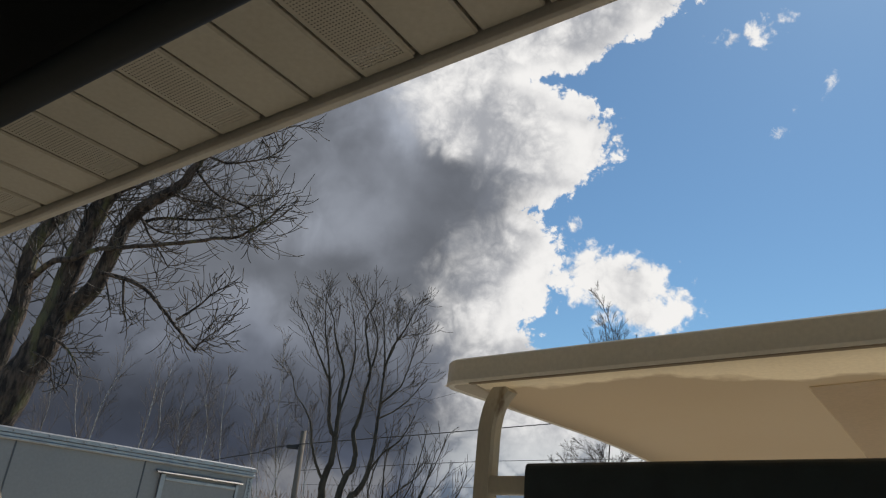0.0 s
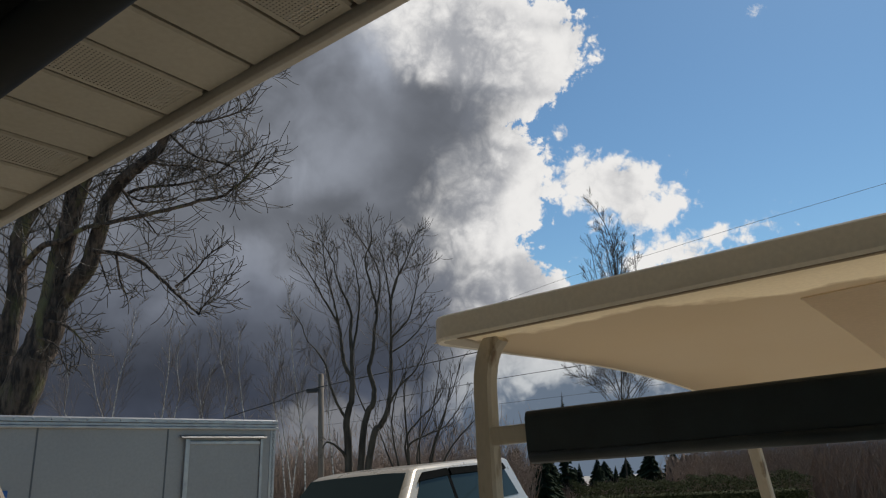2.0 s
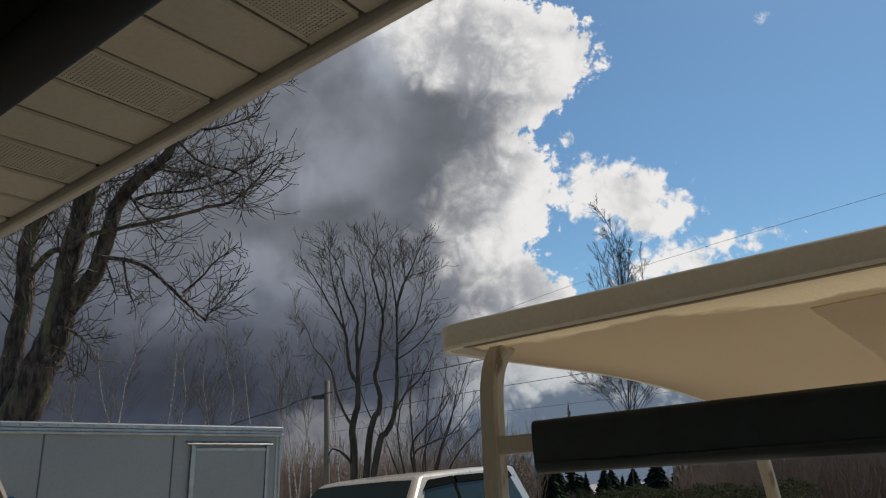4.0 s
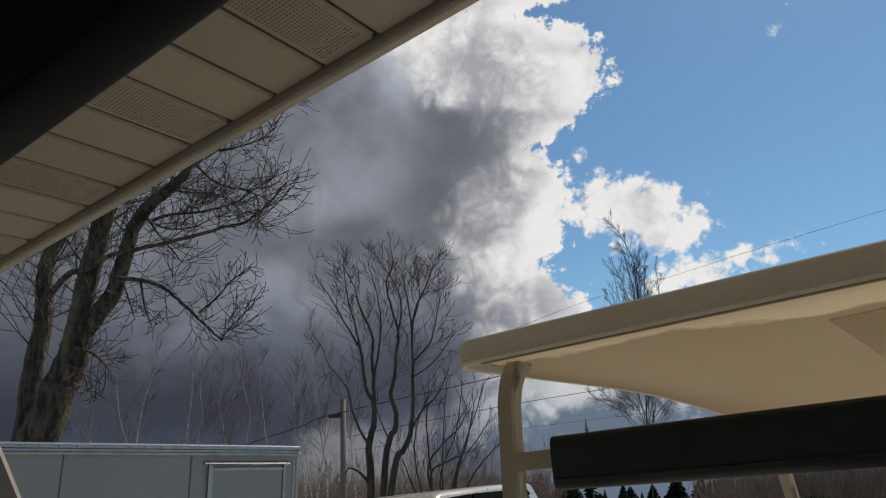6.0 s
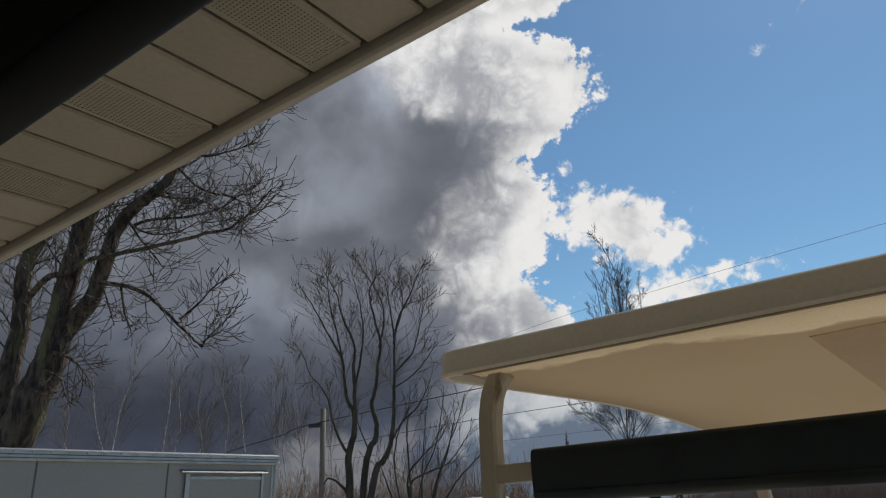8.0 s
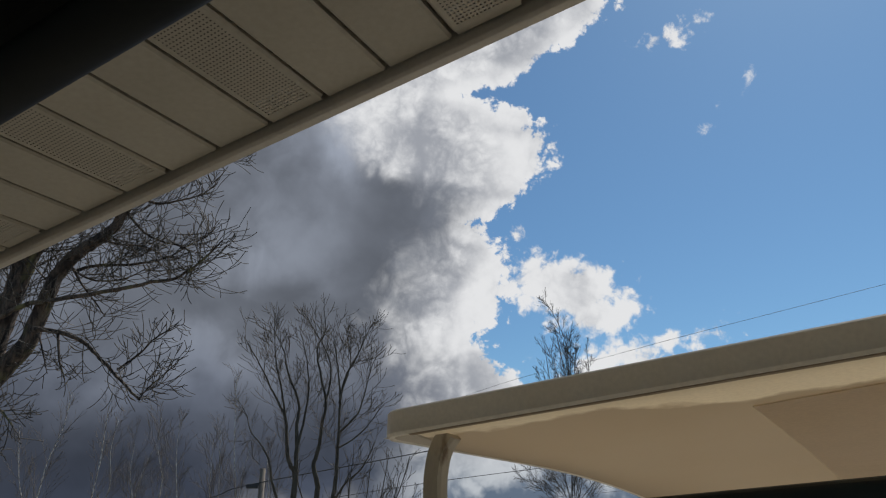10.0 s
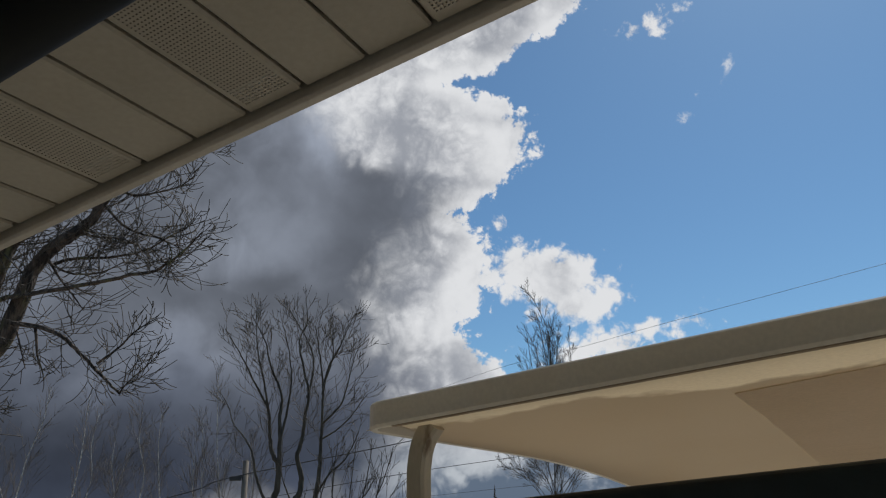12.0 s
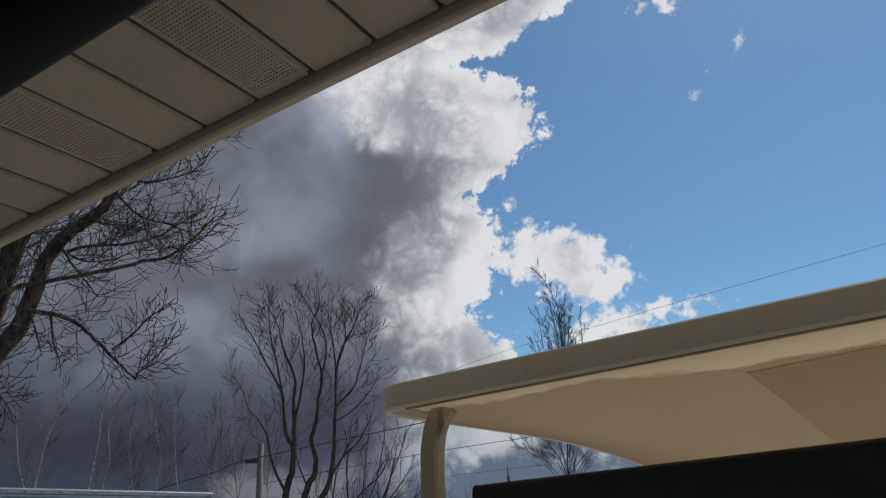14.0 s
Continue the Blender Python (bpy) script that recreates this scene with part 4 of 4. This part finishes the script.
def yard_tree():
    rng = random.Random(5)
    acc = (([], []), ([], []))
    Y = 24.0
    g = ground_z(-2.8, Y)
    prm = dict(segs=[8, 6, 5, 4], wob=0.075, up=0.14, curl=0.25, thin=0.03, rmin=0.0074, levels=3, kids=[19, 5, 0], ratio=(0.45, 1.15), angle=(24, 54), flat=1.0, slim=0.0088, first=0.3)
    low = dict(prm, kids=[7, 3, 0])
    # first stem and its forks
    limb(rng, acc, [(-3.0, Y, g - 0.1), (-3.0, Y, 1.27), (-3.05, Y, 2.12), (-2.87, Y, 2.8), (-2.87, Y, 3.41), (-3.08, Y, 3.77), (-3.19, Y, 4.4), (-3.28, Y, 5.13), (-3.7, Y - 0.1, 5.88), (-4.17, Y - 0.2, 6.75), (-4.73, Y - 0.3, 7.64)], 0.136, 0.012, prm, 0.5, 1.5)
    limb(rng, acc, [(-2.87, Y, 3.32), (-2.86, Y, 4.03), (-2.91, Y + 0.1, 4.93), (-2.91, Y + 0.2, 5.57), (-3.33, Y + 0.2, 6.62), (-3.52, Y + 0.3, 7.3), (-4.03, Y + 0.3, 8.3)], 0.080, 0.011, prm, 0.35, 1.5)
    limb(rng, acc, [(-2.86, Y, 4.21), (-2.71, Y + 0.2, 5.11), (-2.63, Y + 0.3, 6.03), (-2.75, Y + 0.4, 6.98), (-2.99, Y + 0.4, 7.9)], 0.048, 0.010, prm, 0.3, 1.2, 8)
    limb(rng, acc, [(-3.28, Y, 5.13), (-3.41, Y - 0.2, 5.87), (-3.65, Y - 0.3, 6.82), (-3.74, Y - 0.3, 7.6), (-3.8, Y - 0.3, 8.25)], 0.040, 0.008, prm, 0.15, 1.2, 8)
    limb(rng, acc, [(-3.05, Y, 2.12), (-3.28, Y - 0.2, 2.55), (-3.51, Y - 0.3, 3.17), (-3.64, Y - 0.4, 3.79), (-3.91, Y - 0.4, 4.25), (-4.24, Y - 0.4, 4.62), (-4.43, Y - 0.4, 5.17), (-4.75, Y - 0.4, 5.65)], 0.052, 0.008, dict(prm, kids=[13, 4, 0]), 0.2, 1.2, 8)
    limb(rng, acc, [(-3.02, Y, 0.91), (-3.28, Y - 0.2, 1.28), (-3.62, Y - 0.2, 1.46), (-3.77, Y - 0.2, 1.27)], 0.056, 0.018, dict(low, kids=[4, 3, 0]), 0.3, 0.6, 8)
    # second stem
    limb(rng, acc, [(-2.75, Y, g - 0.1), (-2.58, Y, 1.17), (-2.4, Y, 2.26), (-2.2, Y, 2.6), (-2.17, Y, 3.12), (-2.32, Y, 3.65), (-2.19, Y, 4.18), (-2.13, Y, 4.9), (-2.04, Y, 5.63), (-2.3, Y, 6.67), (-2.39, Y, 7.35), (-2.16, Y, 7.92), (-2.22, Y, 8.6)], 0.120, 0.011, prm, 0.45, 1.4)
    limb(rng, acc, [(-2.08, Y, 5.45), (-1.94, Y + 0.2, 6.38), (-2.05, Y + 0.3, 7.14), (-2.61, Y + 0.3, 8.13), (-2.83, Y + 0.3, 8.5)], 0.040, 0.008, prm, 0.2, 1.2, 8)
    limb(rng, acc, [(-2.4, Y, 2.26), (-2.62, Y + 0.2, 2.7), (-2.8, Y + 0.2, 3.23), (-2.74, Y + 0.2, 3.85)], 0.032, 0.008, low, 0.3, 1.0, 8)
    # third stem
    limb(rng, acc, [(-2.72, Y - 0.2, g - 0.1), (-2.23, Y - 0.2, 1.41), (-1.96, Y - 0.2, 1.91), (-1.74, Y - 0.2, 2.33), (-1.62, Y - 0.2, 3.1), (-1.6, Y - 0.2, 3.98), (-1.58, Y - 0.2, 4.88), (-1.6, Y - 0.2, 6.0), (-1.77, Y - 0.2, 7.13), (-1.89, Y - 0.2, 7.75)], 0.120, 0.011, prm, 0.45, 1.3)
    limb(rng, acc, [(-1.6, Y - 0.2, 5.52), (-1.42, Y - 0.3, 6.36), (-1.12, Y - 0.4, 6.91), (-0.86, Y - 0.4, 7.52), (-0.68, Y - 0.4, 8.0)], 0.044, 0.008, prm, 0.2, 1.1, 8)
    limb(rng, acc, [(-1.58, Y - 0.2, 4.61), (-1.27, Y - 0.4, 4.87), (-0.98, Y - 0.4, 5.22), (-0.78, Y - 0.5, 5.86), (-0.61, Y - 0.5, 6.61), (-0.41, Y - 0.5, 7.04)], 0.040, 0.008, prm, 0.2, 1.1, 8)
    limb(rng, acc, [(-1.59, Y - 0.2, 4.16), (-1.19, Y, 4.41), (-0.72, Y + 0.1, 4.85), (-0.34, Y + 0.1, 5.38), (-0.15, Y + 0.1, 5.6)], 0.032, 0.008, dict(prm, kids=[9, 3, 0]), 0.2, 0.9, 8)
    limb(rng, acc, [(-1.52, Y - 0.2, 5.99), (-1.31, Y, 6.73), (-1.34, Y, 7.31), (-1.48, Y, 7.85)], 0.032, 0.008, prm, 0.2, 0.9, 8)
    limb(rng, acc, [(-1.7, Y - 0.2, 2.5), (-1.31, Y - 0.4, 3.09), (-0.85, Y - 0.4, 3.51), (-0.57, Y - 0.4, 4.03), (-0.43, Y - 0.4, 4.33)], 0.040, 0.008, dict(prm, kids=[10, 3, 0]), 0.2, 1.0, 8)
    finish_tree("yard_tree", "bare many-stemmed deciduous tree beyond the parked truck", (-2.8, Y, g), acc, M_BARK2, M_TWIG)
    acc = (([], []), ([], []))
    g = ground_z(-0.8, Y)
    p2 = dict(prm, kids=[10, 3, 0], up=0.22, angle=(18, 42), wob=0.08, rmin=0.0068)
    Y -= 0.5
    for stem in (
        [(-1.18, 1.37), (-0.81, 1.95), (-0.17, 2.53), (0.12, 3.12)],
        [(-1.1, 1.2), (-0.56, 1.55), (-0.03, 1.75), (0.38, 2.16), (0.76, 2.75)],
        [(-1.16, 2.05), (-1.19, 2.91), (-1.06, 3.96)],
        [(-0.75, 1.5), (-0.67, 2.55), (-0.58, 3.5)],
        [(-0.4, 1.0), (-0.05, 2.01), (0.38, 3.03), (0.64, 3.9)],
        [(0.1, 1.0), (0.45, 1.45), (1.04, 2.06), (1.3, 2.7)],
        [(-1.58, 1.73), (-1.45, 2.75), (-1.12, 3.52)],
        [(-0.8, 1.2), (-0.36, 2.19), (-0.15, 3.05), (-0.01, 3.92)],
        [(-1.8, 1.1), (-1.97, 1.57), (-2.13, 2.08)],
        [(-0.3, 1.2), (0.0, 2.0), (0.2, 2.8), (0.35, 3.4)],
    ):
        x = -0.8 + 0.35 * (stem[0][0] + 0.8)
        dy = rng.uniform(-0.5, 0.5)
        limb(rng, acc, [(x, Y, g - 0.1), (0.5 * (x + stem[0][0]), Y + dy * 0.5, 0.2)] + [(sx, Y + dy, sz) for sx, sz in stem], rng.uniform(0.035, 0.05), 0.010, p2, 0.3, 1.1, 6)
    finish_tree("shrub", "bare spreading shrub beside the tree", (-0.8, Y, g), acc, M_BARK2, M_TWIG, "shrub")


def birch_far():
    rng = random.Random(8)
    acc = (([], []), ([], []))
    Y = 35.0
    g = ground_z(8.4, Y)
    prm = dict(segs=[6, 5, 4], wob=0.07, up=0.10, thin=0.03, rmin=0.0066, levels=3, kids=[30, 11, 0], ratio=(0.35, 0.65), angle=(18, 46), slim=0.0052, flat=1.0)
    limb(rng, acc, [(8.2, Y, g - 0.1), (8.2, Y, 1.0), (8.4, Y, 4.5), (8.5, Y, 7.2), (8.56, Y, 9.0), (8.5, Y, 10.3), (8.2, Y, 11.3), (7.6, Y, 12.5)], 0.036, 0.012, prm, 0.35, 2.6)
    for k in range(10):
        a = -1.15 + 0.26 * k
        z0 = 5.4 + 0.6 * (k % 4)
        limb(rng, acc, [(8.48, Y, z0), (8.48 + a * 0.7, Y + rng.uniform(-1, 1), z0 + 1.6), (8.4 + a * 1.15, Y + rng.uniform(-1, 1), z0 + 3.6 + rng.uniform(-0.4, 0.8))], 0.032, 0.009, dict(prm, kids=[16, 9, 0]), 0.15, 2.0, 6)
    for k in range(16):
        a = -1.2 + 0.16 * k
        z0 = 1.5 + 0.4 * (k % 4)
        limb(rng, acc, [(8.35, Y, z0), (8.4 + a * 0.8, Y + rng.uniform(-1, 1), z0 + 1.3), (8.4 + a * 1.5, Y + rng.uniform(-1, 1), z0 + 2.1), (8.4 + a * 2.1, Y, z0 + 2.6)], 0.016, 0.006, dict(prm, kids=[22, 7, 0], up=0.06, rmin=0.0052), 0.3, 1.4, 6)
    finish_tree("birch_tree", "tall bare birch with fine drooping twigs", (8.2, Y, g), acc, M_BARK2, M_TWIG)


def saplings():
    rng = random.Random(21)
    # where each one stands at eye height, where it ends, how high, how thick
    spots = [(-14.0, -13.3, 7.3, 0.055), (-12.5, -12.15, 7.9, 0.058), (-10.6, -9.8, 5.6, 0.042), (-9.35, -9.7, 6.4, 0.045), (-8.25, -8.7, 6.2, 0.045), (-16.9, -17.1, 5.4, 0.04), (-7.1, -7.4, 5.4, 0.04),
             (-6.1, -6.55, 8.1, 0.052), (-6.8, -7.15, 6.0, 0.04), (-14.8, -15.5, 6.1, 0.035), (-11.3, -11.15, 6.2, 0.035), (-4.9, -5.15, 5.0, 0.04), (-6.0, -5.75, 5.0, 0.035), (-10.1, -10.4, 5.2, 0.035), (-18.4, -17.9, 5.6, 0.04)]
    prm = dict(segs=[6, 5, 4], wob=0.07, up=0.12, thin=0.03, rmin=0.0062, levels=3, kids=[20, 7, 0], ratio=(0.35, 0.8), angle=(20, 46), flat=1.0, slim=0.0075)
    for x0, x1, top, r in spots:
        y = 33.0 + rng.uniform(-1.2, 1.2)
        k = (x0 - x1) / max(top - 2.5, 1.0)
        w = lambda: rng.uniform(-0.16, 0.16)
        g = ground_z(x0, y)
        acc = (([], []), ([], []))
        at = lambda z: x1 + k * (top - z) + w()
        base = at(g)
        limb(rng, acc, [(base, y, g - 0.1), (at(1.0), y, 1.0), (at(2.6), y, 2.6), (at(top * 0.6), y, top * 0.6), (at(top * 0.8), y, top * 0.8), (x1, y, top)], r * 0.85, 0.010, prm, 0.3, 2.4, 6)
        finish_tree("sapling", "slim pale-barked bare sapling at the wood's edge", (base, y, g), acc, M_BIRCH, M_TWIG2, "tree", "saplings at the wood's edge")


def thicket():
    """A rough bank of massed far trees."""
    rng = random.Random(77)
    v, f = [], []
    for row, (y, zr, zl) in enumerate([(47.0, -1.2, -1.2), (52.0, -1.0, -0.9), (58.0, -0.9, -0.7)]):
        n = 1100
        k0 = len(v)
        for i in range(n):
            x = -70 + 140.0 * i / (n - 1)
            right = min(max((x - 8.0) / 8.0, 0.0), 1.0)
            top = zl + (zr - zl) * right + (-3.0 if 3.0 < x < 16.5 else 0.0) + 0.5 * noise.noise((x * 0.5, row * 9.1, 0.0)) + 0.35 * noise.noise((x * 2.3, row * 4.0, 3.0)) + rng.uniform(-0.08, 0.1)
            g = ground_z(x, y)
            v += [Vector((x, y - 0.6 + rng.uniform(-0.4, 0.4), g - 0.3)), Vector((x, y - 0.7 + rng.uniform(-0.5, 0.5), (g + top) / 2)), Vector((x, y + rng.uniform(-0.3, 0.3), top)), Vector((x, y + 1.5, g - 0.3))]
        for i in range(n - 1):
            for q in range(3):
                a = k0 + i * 4 + q
                f.append((a, a + 4, a + 5, a + 1))
    return pydata("woods", v, f, M_WOODS, smooth=True)


def brush():
    """Brown undergrowth behind the yard."""
    rng = random.Random(31)
    v, f = [], []
    for k in range(10000):
        right = k % 2 == 0
        middle = k % 9 == 0
        x = rng.uniform(-20, 4) if not right else rng.uniform(13, 36)
        y = rng.uniform(36, 44) if not right else rng.uniform(33, 46)
        if middle:
            x, y = rng.uniform(2.5, 17.0), rng.uniform(56, 64)
        z = ground_z(x, y)
        h = rng.uniform(0.7, 1.5) if middle else (rng.uniform(2.4, 3.8) if rng.random() < 0.85 else rng.uniform(3.8, 5.4)) if not right else (rng.uniform(2.2, 3.4) if rng.random() < 0.8 else rng.uniform(3.4, 4.4))
        p = Vector((x, y, z))
        d = Vector((rng.uniform(-0.3, 0.3), rng.uniform(-0.3, 0.3), 1))
        pts = [p]
        for i in range(4):
            d = (d + Vector((rng.uniform(-0.22, 0.22), rng.uniform(-0.2, 0.2), 0.1))).normalized()
            pts.append(pts[-1] + d * h / 4)
        tube(v, f, pts, [0.022, 0.018, 0.014, 0.011, 0.008], 3, cap=False)
        for s in range(5):
            i = rng.randint(1, 3)
            q = pts[i].lerp(pts[i + 1], rng.random())
            e = Vector((rng.uniform(-0.8, 0.8), rng.uniform(-0.8, 0.8), rng.uniform(0.5, 1.1))).normalized()
            l = rng.uniform(0.4, 1.0)
            tube(v, f, [q, q + e * l * 0.5, q + e * l + Vector((0, 0, 0.12))], [0.012, 0.010, 0.007], 3, cap=False)
    tagged(thicket(), "dark bare woods closing the distance", "woods", kind="stuff")
    tagged(pydata("brush", v, f, M_BRUSH), "dense reddish-brown leafless undergrowth", "brush", kind="stuff")


def conifer(x, y, top, w, seed, label="dark green spruce in the distance"):
    rng = random.Random(seed)
    g = ground_z(x, y)
    H = top - g
    t = thing("conifer", label, "tree", Matrix.Translation((x, y, g)), group="distant evergreens")
    v, f = [], []
    tube(v, f, [Vector((0, 0, -0.1)), Vector((0, 0, H * 0.6)), Vector((0, 0, H))], [0.02 * H, 0.012 * H, 0.01], 6)
    pydata("trunk", v, f, M_BARK2, t)
    v, f = [], []
    n = 420
    for k in range(n):
        u = (k / n) ** 0.8
        z = H * (0.06 + 0.93 * u)
        r = w * (1 - u) ** 0.85 * rng.uniform(0.65, 1.1) + 0.03
        a = rng.uniform(0, 2 * math.pi)
        dr = Vector((math.cos(a), math.sin(a), 0))
        si = Vector((-dr.y, dr.x, 0)) * r * 0.22
        p0 = Vector((0, 0, z + r * 0.15))
        p1 = dr * r + Vector((0, 0, z - r * 0.25))
        pm = dr * r * 0.55 + Vector((0, 0, z - r * 0.02))
        i = len(v)
        v += [p0, pm + si, p1, pm - si, pm + Vector((0, 0, -r * 0.25))]
        f += [(i, i + 1, i + 2, i + 3), (i, i + 4, i + 1), (i + 1, i + 4, i + 2), (i + 2, i + 4, i + 3), (i + 3, i + 4, i)]
    pydata("crown", v, f, M_NEEDLE, t, smooth=False)


def hedge():
    rng = random.Random(3)
    t = thing("hedge", "clipped dark green hedge with yellowish tips", "hedge", Matrix.Translation((9.5, 30.0, ground_z(9.5, 30.0))))
    v, f = [], []
    for k in range(22000):
        x = rng.uniform(-4.6, 4.3)
        a = rng.random()
        y = rng.uniform(-0.9, 0.9)
        top = 1.74 + 0.10 * math.sin(x * 2.1) + 0.08 * math.sin(x * 5.3 + 1) + 0.05 * math.sin(x * 13.7)
        z = top * (1 - 0.9 * (a ** 2.2)) if rng.random() < 0.65 else rng.uniform(0, top)
        if abs(y) < 0.6 and z < top - 0.25:
            y = math.copysign(0.6 + 0.3 * rng.random(), y)
        p = Vector((x, y, z + rng.uniform(-0.03, 0.09)))
        d = Vector((rng.uniform(-1, 1), rng.uniform(-1, 1), rng.uniform(-0.3, 1))).normalized() * rng.uniform(0.04, 0.085)
        s = d.orthogonal().normalized() * 0.026
        i = len(v)
        v += [p - d * 0.4, p + s, p + d, p - s]
        f.append((i, i + 1, i + 2, i + 3))
    pydata("leaves", v, f, M_HEDGE, t, smooth=False)
    part("core", box((-4.5, -0.55, 0.0), (4.2, 0.55, 1.3), 0.1), M_HEDGE, t)


def utility():
    Y = 29.5
    x = -4.737
    g = ground_z(x, Y)
    t = thing("utility_pole", "weathered wooden utility pole with a cable clamp", "pole", Matrix.Translation((x, Y, g)))
    v, f = [], []
    tube(v, f, [Vector((0, 0, -0.2)), Vector((0, 0, 2.5)), Vector((0, 0, 4.02 - g))], [0.13, 0.12, 0.105], 12)
    pydata("pole", v, f, M_POLE, t)
    part("clamp", box((-0.55, -0.16, 3.30 - g), (-0.12, 0.06, 3.46 - g), 0.03), M_CABLE, t, "black cable clamp")
    part("arm", box((-0.2, -0.05, 3.40 - g), (0.05, 0.05, 3.47 - g), 0.01), M_CABLE, t)

    def cable(pts, r, label):
        v, f = [], []
        tube(v, f, spline(pts, 10), [r] * ((len(pts) - 1) * 10 + 1), 6)
        tagged(pydata("cable", v, f, M_CABLE), label, "cable", "overhead cables")
    cable([(-40.0, 33.0, -0.5), (-16.0, 30.8, 1.0), (-7.2, 29.5, 2.82), (-5.2, 29.4, 3.42), (1.33, 29.5, 4.62), (14.0, 29.5, 7.0), (45.0, 29.5, 13.0)], 0.019, "thick black overhead cable strung from the pole")
    cable([(-4.72, 29.6, 2.55), (-1.17, 29.6, 3.10), (2.08, 29.6, 3.56), (5.3, 29.6, 3.95), (14.0, 29.6, 5.0), (45.0, 29.6, 9.0)], 0.011, "thin black overhead cable")
    cable([(-4.72, 29.6, 2.05), (2.08, 29.6, 2.6), (14.0, 29.6, 3.6), (45.0, 29.6, 6.5)], 0.006, "thin grey overhead cable")
    cable([(-4.74, 29.5, 3.95), (3.02, 24.0, 6.02), (5.85, 20.0, 6.17), (7.31, 18.0, 6.27), (9.4, 15.0, 6.35), (14.5, 8.0, 6.6)], 0.0045, "fine overhead service wire against the sky")


def far_house():
    y = 72.0
    x = 16.4
    g = ground_z(x, y)
    t = thing("far_house", "low distant house with a grey roof", "house", Matrix.Translation((x, y, g)))
    part("wall", box((-3.4, -3.5, 0), (3.4, 3.5, 1.5), 0.02), M_FARWALL, t)
    part("roof", prism([(-4.0, 1.5), (-4.0, 1.58), (0.0, 2.5), (4.0, 1.58), (4.0, 1.5)], -3.8, 3.8), M_FARROOF, t)
    for wx in (-2.2, 0.0, 2.2):
        part("window", box((wx - 0.6, -3.53, 0.3), (wx + 0.6, -3.49, 1.0), 0.01), M_GLASS, t)


big_tree()
yard_tree()
birch_far()
saplings()
brush()
for i, (x, y, top, w) in enumerate([(9.45, 60, 4.35, 1.0), (4.9, 58, 0.3, 1.2), (6.8, 55, 1.2, 1.7), (7.6, 56, 0.2, 1.4), (8.2, 60, -0.7, 0.9), (10.4, 60, -1.1, 0.8), (11.9, 60, -1.3, 0.7), (13.2, 60, -1.4, 0.8), (12.6, 64, -0.9, 1.6), (15.0, 64, -1.0, 1.8), (5.8, 62, 0.4, 1.8), (16.8, 63, -0.3, 2.0), (4.2, 66, -0.6, 2.2), (9.6, 68, -1.5, 2.4), (11.2, 67, -1.7, 2.2), (14.0, 68, -1.3, 2.6), (7.4, 66, -1.0, 2.3), (17.8, 68, -0.8, 2.6), (19.5, 66, -0.6, 2.4)]):
    conifer(x, y, top, w, 40 + i)
hedge()
utility()
far_house()
